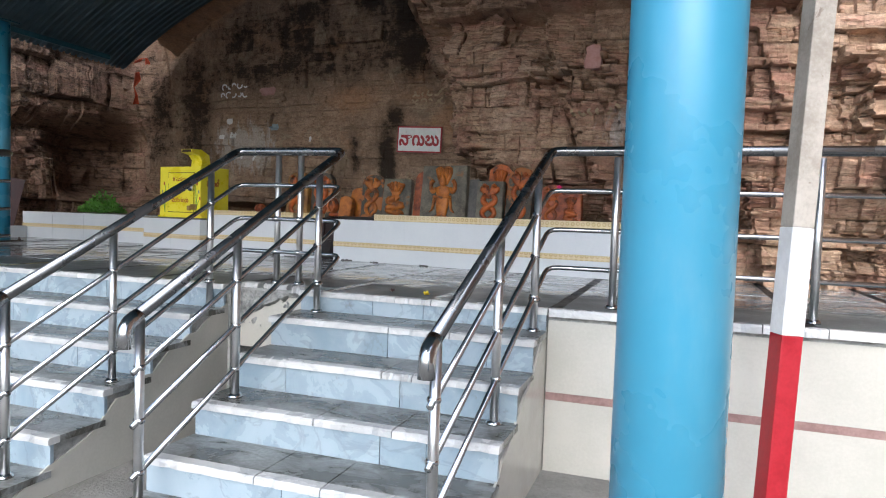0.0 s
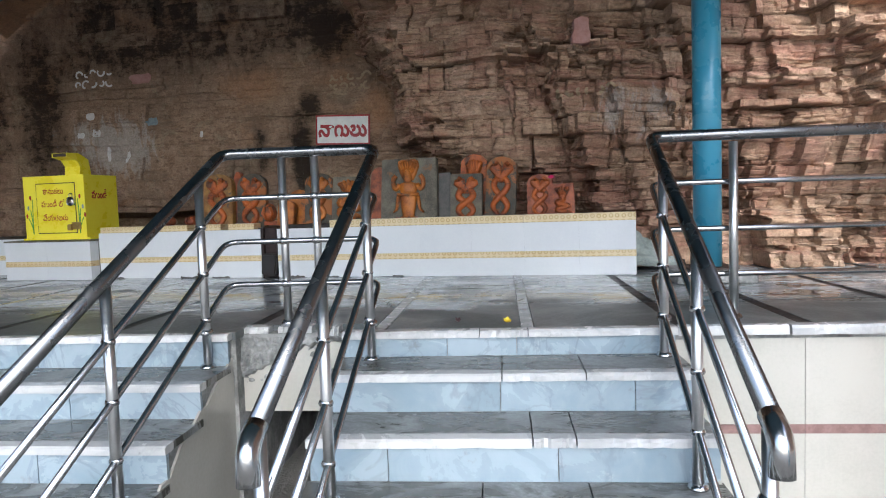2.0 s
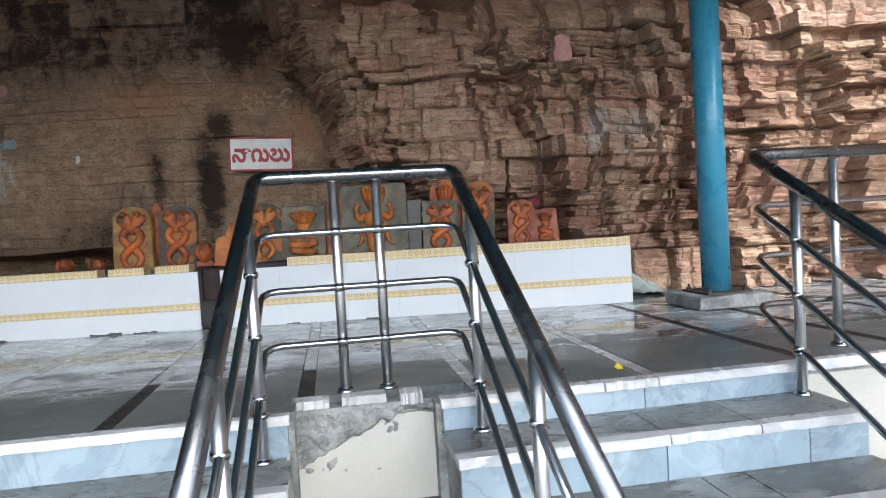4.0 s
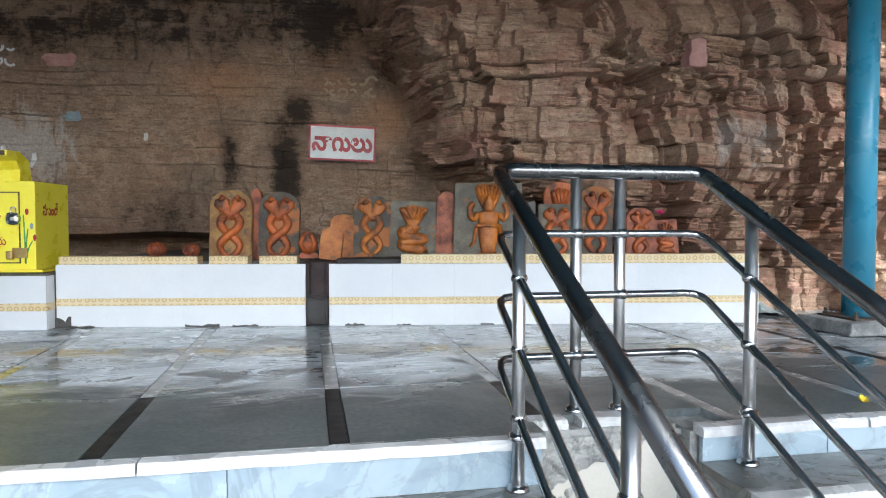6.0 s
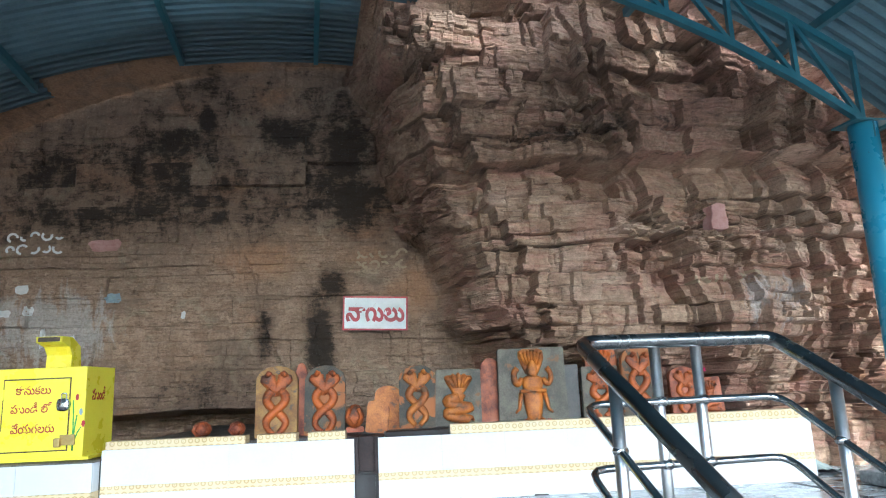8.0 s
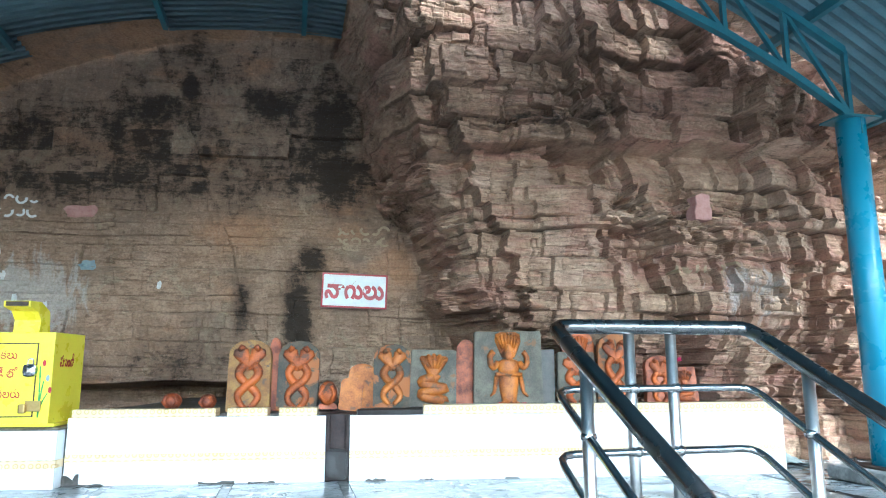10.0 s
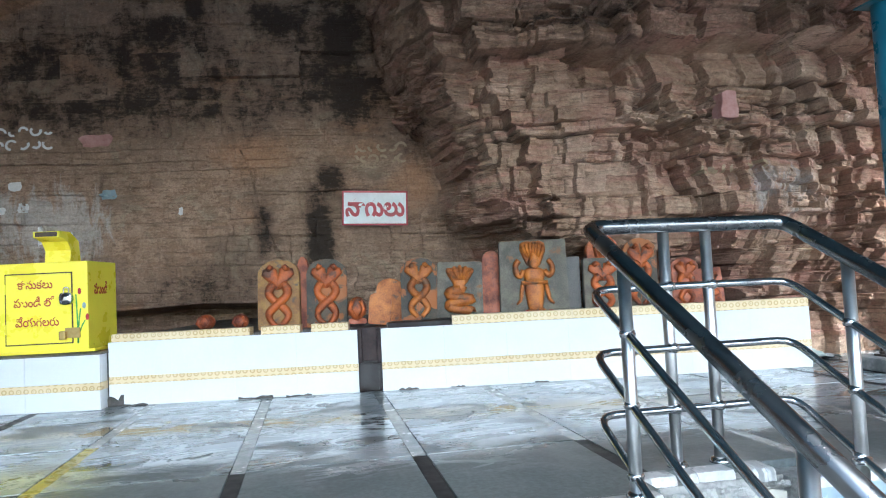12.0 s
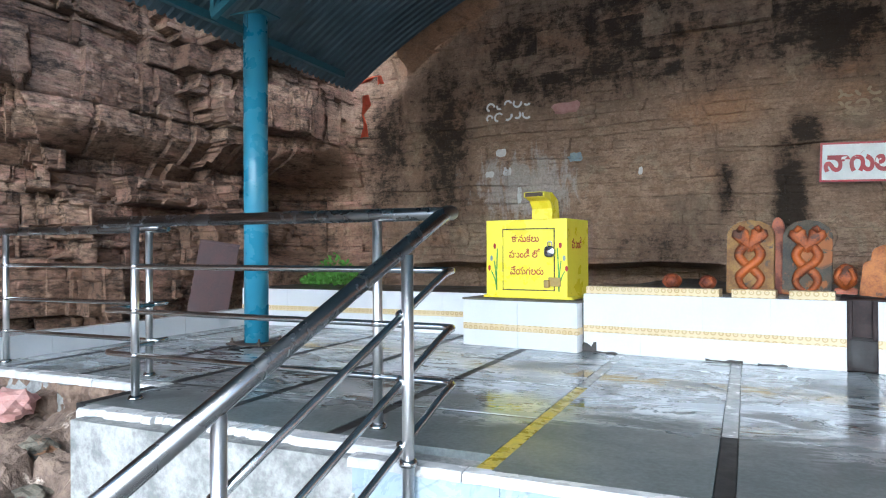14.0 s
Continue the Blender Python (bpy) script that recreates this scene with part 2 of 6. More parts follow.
def wet_stone():
    n = Nodes("wet_slab")
    v = n.coords()
    y = n.axis(1)
    cloud = n.noise(v, 2.2, 6.0, 0.6, 0.4)
    grain = n.noise(v, 45.0, 5.0, 0.65)
    r = n.random()
    c = n.mix(n.ramp(cloud, 0.3, 0.7), (0.105, 0.122, 0.125), (0.185, 0.205, 0.205))
    c = n.mix(n.math("MULTIPLY", r, 0.4), c, (0.13, 0.15, 0.15))
    c = n.mix(n.ramp(grain, 0.3, 0.75), n.mix(0.5, c, (0.04, 0.045, 0.04)), c)
    # pale water reflections put into the colour, in torn patches and ribbons towards the bench
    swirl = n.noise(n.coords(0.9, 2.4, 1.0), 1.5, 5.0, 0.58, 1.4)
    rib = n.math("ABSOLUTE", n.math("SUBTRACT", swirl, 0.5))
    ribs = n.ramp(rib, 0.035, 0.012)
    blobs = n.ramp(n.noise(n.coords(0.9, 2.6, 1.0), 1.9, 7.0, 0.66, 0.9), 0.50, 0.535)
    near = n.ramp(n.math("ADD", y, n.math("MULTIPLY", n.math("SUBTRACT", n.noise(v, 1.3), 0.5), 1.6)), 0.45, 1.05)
    wet_shine = n.math("MULTIPLY", near, n.math("MAXIMUM", ribs, n.math("MULTIPLY", blobs, 0.72)))
    c = n.mix(n.math("MULTIPLY", wet_shine, 0.8), c, (0.66, 0.70, 0.73))
    damp = n.noise(v, 1.6, 5.0, 0.6, 0.7)
    # standing water is a mirror, the stone between is only damp
    dry = n.math("ADD", n.ramp(damp, 0.36, 0.62, 0.16, 0.32), n.math("MULTIPLY", n.math("SUBTRACT", 1.0, near), 0.12))
    water = n.math("MAXIMUM", wet_shine, n.math("MULTIPLY", n.ramp(damp, 0.50, 0.44), near))
    rough = n.math("ADD", n.math("MULTIPLY", dry, n.math("SUBTRACT", 1.0, water)), 0.025)
    n.bump(n.math("ADD", n.math("MULTIPLY", cloud, 0.4), n.math("MULTIPLY", grain, 0.35)), 0.10, 0.004)
    return n.done(c, rough, 0.0, 0.45)


def tread_stone():
    n = Nodes("tread_slab")
    v = n.coords()
    cloud = n.noise(n.coords(1, 2, 1), 2.6, 6.0, 0.62, 0.6)
    grain = n.noise(v, 50.0, 5.0, 0.65)
    c = n.mix(n.ramp(cloud, 0.48, 0.58), (0.115, 0.115, 0.10), (0.36, 0.38, 0.38))
    c = n.mix(n.ramp(n.noise(v, 5.0, 5.0, 0.6), 0.35, 0.7), n.mix(0.35, c, (0.06, 0.055, 0.045)), c)
    c = n.mix(n.ramp(grain, 0.3, 0.75), n.mix(0.4, c, (0.05, 0.05, 0.045)), c)
    n.bump(grain, 0.15, 0.003)
    return n.done(c, n.ramp(cloud, 0.4, 0.6, 0.18, 0.45), 0.0, 0.5)


def marble(name, a, b, rough=(0.15, 0.35), vein=0.5):
    n = Nodes(name)
    v = n.coords(1, 1, 1, rnd=True)
    cloud = n.noise(v, 3.2, 6.0, 0.62, 0.8)
    veins = n.math("ABSOLUTE", n.math("SUBTRACT", n.noise(v, 2.0, 6.0, 0.6, 1.2), 0.5))
    c = n.mix(n.ramp(cloud, 0.3, 0.7), a, b)
    c = n.mix(n.math("MULTIPLY", n.ramp(veins, 0.03, 0.0), vein), c, (0.2, 0.24, 0.27))
    k = n.math("ADD", n.math("MULTIPLY", n.random(), 0.16), 0.86)
    c = n.mix(1.0, c, n.mix(k, (0, 0, 0), (1, 1, 1)), "MULTIPLY")
    d = n.ramp(n.noise(n.coords(1, 1, 1), 9.0, 5.0, 0.65), 0.62, 0.72)
    c = n.mix(n.math("MULTIPLY", d, 0.5), c, (0.16, 0.16, 0.15))
    n.bump(n.noise(n.coords(), 40.0, 3.0), 0.06, 0.002)
    return n.done(c, n.ramp(cloud, 0.3, 0.7, rough[0], rough[1]), 0.0, 0.5)


def steel(name="stainless_steel", k=0.9, rough=(0.13, 0.22)):
    n = Nodes(name)
    s = n.noise(n.coords(1, 1, 1), 6.0, 4.0, 0.6)
    g = n.noise(n.coords(), 90.0, 3.0, 0.6)
    c = n.mix(s, (0.50 * k, 0.51 * k, 0.52 * k), (0.60 * k, 0.60 * k, 0.60 * k))
    n.bump(g, 0.03, 0.001)
    return n.done(c, n.ramp(s, 0.3, 0.7, rough[0], rough[1]), 1.0)


def blue_paint():
    n = Nodes("blue_enamel")
    v = n.coords()
    s = n.noise(v, 4.0, 4.0, 0.6)
    c = n.mix(s, (0.05, 0.24, 0.37), (0.075, 0.30, 0.44))
    chip = n.ramp(n.noise(n.coords(1, 1, 0.55), 13.0, 4.0, 0.6, 0.5), 0.72, 0.735)
    c = n.mix(chip, c, (0.03, 0.06, 0.09))
    dust = n.ramp(n.noise(n.coords(1, 1, 0.3), 5.0, 6.0, 0.65), 0.5, 0.8)
    c = n.mix(n.math("MULTIPLY", dust, 0.25), c, (0.3, 0.42, 0.46))
    n.bump(n.noise(v, 30.0, 4.0), 0.08, 0.002)
    return n.done(c, n.ramp(s, 0.3, 0.7, 0.22, 0.38), 0.0, 0.5)


def gold_border():
    """Cream border tile printed with a running row of gold curls."""
    n = Nodes("gold_border_tile")
    v = n.coords(1, 1, 1)
    w = n.t.nodes.new("ShaderNodeTexVoronoi")
    n.link(n.coords(21.0, 0.0, 21.0), w.inputs["Vector"])
    w.inputs["Scale"].default_value, w.inputs["Randomness"].default_value = 1.0, 0.12
    ring = n.math("ABSOLUTE", n.math("SUBTRACT", w.outputs["Distance"], 0.30))
    c = n.mix(n.ramp(ring, 0.13, 0.03), (0.66, 0.53, 0.30), (0.46, 0.32, 0.12))
    c = n.mix(n.ramp(w.outputs["Distance"], 0.12, 0.05), c, (0.46, 0.32, 0.12))
    c = n.mix(n.ramp(n.noise(v, 5.0), 0.3, 0.7), c, n.mix(0.3, c, (0.75, 0.68, 0.5)))
    return n.done(c, 0.3)


M_ROCK = rock_material()
M_SLAB = wet_stone()
M_TREAD = tread_stone()
M_RISER = marble("blue_grey_marble", (0.25, 0.325, 0.38), (0.35, 0.42, 0.47))
M_NOSE = marble("white_marble_edge", (0.48, 0.49, 0.49), (0.62, 0.62, 0.61), vein=0.15)
M_CEMENT = plain("rough_cement", (0.16, 0.165, 0.16), (0.36, 0.36, 0.345), 7.0, (0.8, 0.95), bump=0.7, dist=0.012, fine=45.0)
M_LIMEWASH = plain("limewashed_cement", (0.25, 0.265, 0.27), (0.44, 0.45, 0.455), 5.0, (0.7, 0.9), bump=0.5, dist=0.012, fine=40.0, spots=((0.2, 0.19, 0.18), 4.0, 0.6))
M_CREAM = plain("cream_glazed_tile", (0.44, 0.43, 0.38), (0.50, 0.485, 0.435), 2.0, (0.16, 0.26), bump=0.02, rnd=0.05)
M_STRIPE = plain("brown_stripe_tile", (0.20, 0.12, 0.11), (0.30, 0.19, 0.17), 14.0, (0.3, 0.5), bump=0.05)
M_WHITE = plain("white_glazed_tile", (0.66, 0.68, 0.71), (0.71, 0.73, 0.75), 2.0, (0.10, 0.2), bump=0.02, rnd=0.03)
M_GOLD = gold_border()
M_BAND = plain("black_granite_band", (0.010, 0.010, 0.011), (0.024, 0.024, 0.024), 9.0, (0.4, 0.6), bump=0.05, spec=0.3)
M_PALEBAND = plain("grey_granite_band", (0.22, 0.23, 0.23), (0.36, 0.37, 0.36), 9.0, (0.1, 0.3), bump=0.05)
M_YELLOWBAND = plain("turmeric_stained_band", (0.22, 0.17, 0.02), (0.50, 0.38, 0.03), 12.0, (0.2, 0.4), bump=0.05)
M_STEEL = steel()
# darker copy of the steel: the dark roof's reflection put into its colour
M_HANDRAIL = steel("roof_dimmed_steel", 0.40, (0.20, 0.32))
M_BRUSHED = plain("brushed_steel", (0.62, 0.63, 0.63), (0.72, 0.72, 0.72), 8.0, (0.28, 0.42), 1.0, bump=0.05, dist=0.001)
M_BLUE = blue_paint()
M_SHEET = plain("blue_roof_sheet", (0.105, 0.155, 0.175), (0.145, 0.205, 0.23), 3.0, (0.35, 0.5), bump=0.03, spec=0.4)
M_TRUSS = plain("teal_truss_paint", (0.032, 0.115, 0.15), (0.045, 0.15, 0.19), 8.0, (0.35, 0.5), bump=0.05)
M_ORANGE = plain("vermilion_paste", (0.46, 0.112, 0.014), (0.15, 0.036, 0.011), 8.0, (0.4, 0.7), bump=0.5, dist=0.008, fine=80.0, spots=((0.09, 0.035, 0.02), 8.0, 0.55))
M_TURMERIC = plain("turmeric_paste", (0.48, 0.16, 0.015), (0.20, 0.058, 0.012), 9.0, (0.4, 0.7), bump=0.5, dist=0.007, fine=80.0, spots=((0.12, 0.055, 0.025), 9.0, 0.56))
M_REDPASTE = plain("dark_red_paste", (0.34, 0.075, 0.012), (0.10, 0.022, 0.010), 11.0, (0.4, 0.7), bump=0.4, fine=80.0)
M_STELE = plain("grey_granite", (0.055, 0.05, 0.038), (0.185, 0.165, 0.125), 7.0, (0.6, 0.85), bump=0.4, dist=0.005, fine=90.0, spots=((0.20, 0.10, 0.045), 5.0, 0.60))
M_STELEDARK = plain("weathered_dark_granite", (0.03, 0.028, 0.022), (0.11, 0.09, 0.065), 8.0, (0.6, 0.85), bump=0.4, dist=0.005, fine=90.0, spots=((0.30, 0.11, 0.03), 6.0, 0.52))
M_DARKSTONE = plain("dark_oiled_granite", (0.035, 0.033, 0.03), (0.10, 0.09, 0.08), 9.0, (0.35, 0.6), bump=0.4, dist=0.005, fine=80.0)
M_OIL = plain("oil_blackened_stone", (0.004, 0.0035, 0.0035), (0.014, 0.008, 0.007), 10.0, (0.45, 0.75), bump=0.4)
M_YELLOW = plain("yellow_enamel", (0.86, 0.74, 0.03), (0.90, 0.80, 0.05), 5.0, (0.25, 0.4), bump=0.06, spots=((0.6, 0.45, 0.05), 9.0, 0.68))
M_RED = plain("red_paint", (0.30, 0.008, 0.016), (0.40, 0.016, 0.028), 9.0, (0.35, 0.5), bump=0.05)
M_SIGNWHITE = plain("white_wall_paint", (0.74, 0.74, 0.74), (0.84, 0.84, 0.84), 9.0, (0.6, 0.8), bump=0.2)
M_CHALK = plain("chalk_graffiti", (0.66, 0.66, 0.65), (0.78, 0.78, 0.77), 20.0, (0.8, 0.9), bump=0.2)
M_BLUECHALK = plain("blue_chalk", (0.22, 0.30, 0.36), (0.30, 0.38, 0.42), 20.0, (0.8, 0.9), bump=0.2)
M_PINKPAINT = plain("faded_pink_paint", (0.38, 0.19, 0.165), (0.47, 0.28, 0.25), 12.0, (0.7, 0.9), bump=0.4)
M_GREENPAINT = plain("green_paint", (0.05, 0.25, 0.05), (0.10, 0.36, 0.08), 9.0, (0.4, 0.6), bump=0.05)
M_LEAF = plain("moss_leaf", (0.07, 0.20, 0.02), (0.13, 0.32, 0.04), 9.0, (0.5, 0.7), bump=0.1)
M_CLOTH = plain("faded_red_cloth", (0.50, 0.07, 0.03), (0.62, 0.12, 0.05), 12.0, (0.8, 0.9), bump=0.3)
M_PETAL = plain("marigold_petal", (0.80, 0.62, 0.03), (0.85, 0.70, 0.05), 20.0, (0.6, 0.7), bump=0.1)
M_PINKPETAL = plain("pink_petal", (0.75, 0.03, 0.20), (0.80, 0.05, 0.25), 20.0, (0.5, 0.7), bump=0.1)
M_RUST = plain("rusty_plate", (0.035, 0.018, 0.02), (0.06, 0.03, 0.03), 6.0, (0.6, 0.8), bump=0.3)
M_POLEWHITE = plain("weathered_cream_paint", (0.34, 0.30, 0.25), (0.50, 0.46, 0.40), 7.0, (0.4, 0.6), bump=0.2, spots=((0.25, 0.2, 0.16), 9.0, 0.64))
M_DUST = plain("cement_forecourt", (0.17, 0.165, 0.155), (0.26, 0.255, 0.24), 3.0, (0.85, 0.95), bump=0.6, dist=0.02, fine=40.0)
M_IRON = plain("dark_iron", (0.05, 0.04, 0.035), (0.12, 0.09, 0.07), 20.0, (0.5, 0.7), 0.6, bump=0.2)
M_BRASS = plain("brass_hardware", (0.35, 0.25, 0.10), (0.45, 0.33, 0.14), 20.0, (0.3, 0.5), 0.9, bump=0.1)

M_SPOUT = plain("oily_red_stone", (0.030, 0.010, 0.008), (0.008, 0.005, 0.005), 7.0, (0.5, 0.8), bump=0.35, dist=0.004)
# ---- the plan ----
EDGE = -0.14            # front edge of the platform
RISE, GO = 0.165, 0.335
GROUND = -0.95
BENCH = Vector((2.24, 2.12, 0.0))           # right-hand front foot of the bench
BENCH_TURN = -8.2                            # its line, in degrees
TO_BENCH = Matrix.Translation(BENCH) @ Matrix.Rotation(radians(BENCH_TURN), 4, "Z")


def bench_y(x):
    return BENCH.y + (BENCH.x - x) * math.tan(radians(-BENCH_TURN))


# ---- the cliff ----
def lerp_table(x, xs, ys):
    return np.interp(x, xs, ys)


def sstep(a, b, x):
    t = np.clip((x - a) / (b - a), 0, 1)
    return t * t * (3 - 2 * t)


def wave(x, z, k, seed):
    """Soft rolling noise from a few sines."""
    r = np.random.RandomState(seed)
    s = np.zeros(np.broadcast(x, z).shape)
    for i in range(6):
        a, b, p, q = r.uniform(-1, 1), r.uniform(-1, 1), r.uniform(0, 6.28), r.uniform(0.6, 1.8)
        s = s + np.sin(k * q * (a * x + b * z * 1.3) + p)
    return s / 6


def hash2(i, j, seed):
    v = np.sin(i * 127.1 + j * 311.7 + seed * 74.7) * 43758.5453
    return v - np.floor(v)


def strata(x, z, thick, width, seed, warp=0.15):
    """Bedded blocks. For each place: the number of its bed and of its block, the middle height of the bed, and the
    distances in metres to the nearest parting and the nearest joint."""
    r = np.random.RandomState(seed)
    tops = np.cumsum(r.uniform(0.35, 1.7, 500) * thick) - 3.0
    # slanting breaks across which the beds are shifted
    g = np.floor((x + 0.35 * z + 0.12 * wave(x, z, 4.0, seed + 8)) / (5.5 * width) + 0.37 * seed)
    zz = z + 0.03 * x + warp * thick * wave(x, z, 1.7, seed + 1) + 0.10 * thick * wave(x, z, 9.0, seed + 2) + 0.9 * thick * (hash2(g, 1.0, seed) - 0.5) + 0.10 * (hash2(g, 2.0, seed) - 0.5) * x * thick
    i = np.clip(np.searchsorted(tops, zz), 1, 499)
    lo, hi = tops[i - 1], tops[i]
    dz = np.minimum(zz - lo, hi - zz)
    zc = z + (lo + hi) / 2 - zz
    w = width * (0.45 + 1.4 * hash2(i, 3.0, seed))
    xx = x + 0.05 * width * wave(x, z, 13.0, seed + 3) + 0.03 * width * wave(x, z, 47.0, seed + 4) + 17.0 * hash2(i, 1.0, seed)
    j = np.floor(xx / w)
    fx = xx / w - j
    return i + 1000.0 * (hash2(g, 3.0, seed) > 0.5), j, zc, dz, np.minimum(fx, 1 - fx) * w, fx - 0.5


def form(x, z, jit):
    """Broad shape of the open cliff: swells, and slanting corners where the face jumps forward and then falls back."""
    f = 0.16 * wave(x, z, 2.0, 71)
    for p, a, k, lean in ((1.15, 0.22, 7, 0.42), (0.43, 0.12, 9, 0.30)):
        u = (x + lean * z + 0.10 * wave(x, z, 3.1, k) + jit * p) / p
        n = np.floor(u)
        f = f + a * (0.35 + 0.65 * hash2(n, 2.0, k)) * (0.55 - (u - n))
    return f


VX, CROWN, VR = -1.3, 3.72, 7.2      # the vault over the platform: middle, height and radius of the lower chord


def arc(dx, lift):
    """Height of an arch concentric with the truss, lifted by so much."""
    r = VR + lift
    return CROWN + lift - r + math.sqrt(r * r - dx * dx)


RX = [-5.5, -4.4, -3.0, -0.9, 0.4, 1.5, 9.0]
R_Y = [5.45, 5.25, 5.0, 4.65, 4.45, 4.4, 4.4]
# from about x = 7 the face turns forward unseen, added to block side light
FX = [-1.5, -0.5, 0.4, 1.0, 2.0, 3.0, 4.0, 5.0, 7.0, 8.2, 8.9, 9.6]
F_Y = [3.75, 3.45, 3.15, 2.85, 2.55, 2.42, 2.1, 1.6, 0.6, -1.6, -4.2, -8.0]
# the plan of the left flank, from the sheltered wall round to the front; its unseen far end is added to shut out light
LEFT = [(-5.5, 5.45), (-6.3, 5.6), (-7.0, 5.2), (-7.45, 4.4), (-7.7, 3.4), (-8.1, 2.4), (-8.8, 1.4), (-9.4, 0.2), (-9.9, -1.5), (-10.3, -4.0), (-10.6, -8.0)]
_seg = [math.dist(p, q) for p, q in zip(LEFT, LEFT[1:])]
LEFT_U = [-5.5 - sum(_seg[:k]) for k in range(len(LEFT))]


def left_plan(u):
    return np.interp(u, LEFT_U[::-1], [p[0] for p in LEFT][::-1]), np.interp(u, LEFT_U[::-1], [p[1] for p in LEFT][::-1])


def cliff_fields(x, z):
    """Base depth, relief towards the viewer, and what the material reads, over a length of wall x and height z."""
    recess = lerp_table(x, RX, R_Y)
    lid = 4.29 - 7.77 + np.sqrt(np.maximum(7.77 ** 2 - np.clip(x - VX, -4.7, 4.7) ** 2, 0.0)) 
    # ledge added at roof height to stop skylight slipping in behind the sheets
    recess = recess - 1.3 * sstep(lid + 0.0, lid + 0.14, z) * sstep(-5.9, -4.9, x)
    front = lerp_table(x, FX, F_Y)
    front = front + 0.42 * sstep(1.25, 0.45, z) * sstep(0.2, 1.6, x) * sstep(6.0, 4.2, x) + 0.35 * sstep(1.3, 0.7, z) * sstep(1.6, 0.2, x)
    # the last term continues that light-blocking ledge along the bulge
    front = front - 0.36 * sstep(2.62, 2.68, z + 0.06 * x + 0.06 * wave(x, z, 4.0, 6)) + 0.10 * sstep(3.0, 4.2, z) + 0.18 * sstep(2.2, 2.6, z) - (0.35 + 0.55 * sstep(1.8, 0.9, x)) * sstep(lid + 0.04, lid + 0.25, z)
    # unseen overhang added high on the right to hold back the sky
    front = front - 1.2 * sstep(4.5, 6.6, z) * sstep(2.6, 4.2, x)
    edge = np.interp(z, [0.0, 0.5, 1.0, 1.1, 1.43, 1.7, 2.0, 2.1, 2.25, 2.45, 2.6, 2.75, 3.1, 3.7, 3.85, 4.05, 6.0],
                     [0.75, 0.60, 0.30, 0.25, 0.08, 0.0, -0.05, -0.07, -0.25, -0.35, -0.32, -0.45, -0.57, -0.62, -0.85, -0.90, -0.90])
    edge = edge + 0.06 * wave(0 * x, z, 7.0, 5) + 0.07 * (hash2(np.floor(z / 0.31 + 0.2), 5.0, 3) - 0.5) + 0.03 * (hash2(np.floor(z / 0.12), 6.0, 4) - 0.5)
    bulge = np.clip((x - edge) / 0.24, 0, 1) ** 0.7
    y = recess + (front - recess) * bulge
    # the plain sheltered wall
    smooth = sstep(-6.5, -5.3, x) * (1 - sstep(-0.06, 0.03, x - edge))
    rug = 1 - 0.94 * smooth
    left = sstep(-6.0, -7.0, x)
    upper = sstep(2.58, 2.72, z + 0.06 * x + 0.06 * wave(x, z, 4.0, 6)) * (1 - left)
    xe, ze = np.where(x < -6, -6 + (x + 6) * 0.55, x), np.where(x < -6.4, 0.52 * z, z)
    i1, j1, z1, e1, v1, u1 = strata(xe, ze, 0.22, 0.62, 101, 0.15)
    i2, j2, z2, e2, v2, u2 = strata(xe, ze, 0.085, 0.30, 131)
    i3, j3, z3, e3, v3, u3 = strata(xe, ze, 0.034, 0.17, 171)
    h1, h2, h3 = hash2(i1, j1, 5), hash2(i2, j2, 6), hash2(i3, j3, 8)
    t1, t2, t3 = hash2(i1, j1, 15), hash2(i2, j2, 16), hash2(i3, j3, 18)
    # where the rock is massive the thin beds hardly show
    thin = sstep(-0.12, 0.22, wave(x, z, 3.4, 44) + 0.15 * wave(x, z, 11.0, 45)) * (1 - 0.55 * upper) * (1 - 0.45 * left)
    jit = 0.22 * (hash2(i2, 4.0, 21) - 0.5) * (0.3 + 0.7 * thin) + 0.10 * (hash2(i3, 4.0, 22) - 0.5) * thin
    body = form(xe, np.where(thin > 0.5, z2, z1), jit) * (1 + 0.9 * left)
    body = body + 0.16 * (h1 - 0.5) + 0.10 * (hash2(i1, np.floor(x / 0.9 + 2 * hash2(i1, 2.0, 3)), 31) - 0.5) + u1 * 0.10 * (hash2(i1, j1, 25) - 0.5)
    body = body + (0.02 + 0.09 * thin) * (h2 - 0.5) + 0.12 * thin * (hash2(i2, np.floor(x / 0.55 + 2 * hash2(i2, 2.0, 3)), 32) ** 2 - 0.4) + 0.035 * u2 * (hash2(i2, j2, 26) - 0.5)
    body = body + (0.01 + 0.022 * thin) * (h3 - 0.5) + 0.018 * thin * (hash2(i3, 9.0, 33) - 0.5)
    body = body + 0.42 * left * (h1 - 0.5) + 0.05 * wave(x, z, 7.0, 80) + 0.03 * wave(x, z, 15.0, 85) + 0.018 * wave(x, z, 31.0, 81) + 0.008 * wave(x, z, 67.0, 82)
    open1, open2 = (hash2(i1, np.floor(x / 0.7 + 3 * hash2(i1, 5.0, 3)), 41) > 0.35), (hash2(i2, np.floor(x / 0.4 + 3 * hash2(i2, 5.0, 3)), 42) > 0.55)
    k1 = np.exp(-e1 / 0.010) * open1 + 0.7 * np.exp(-v1 / 0.008) * (t1 > 0.35)
    k2 = np.exp(-e2 / 0.007) * open2 * (0.3 + 0.7 * thin) + 0.6 * np.exp(-v2 / 0.006) * (t2 > 0.5)
    k3 = np.exp(-e3 / 0.005) * thin * (t3 > 0.4)
    d = rug * ((1.25 - 0.25 * left) * body - 0.045 * k1 - 0.028 * k2 - 0.010 * k3)
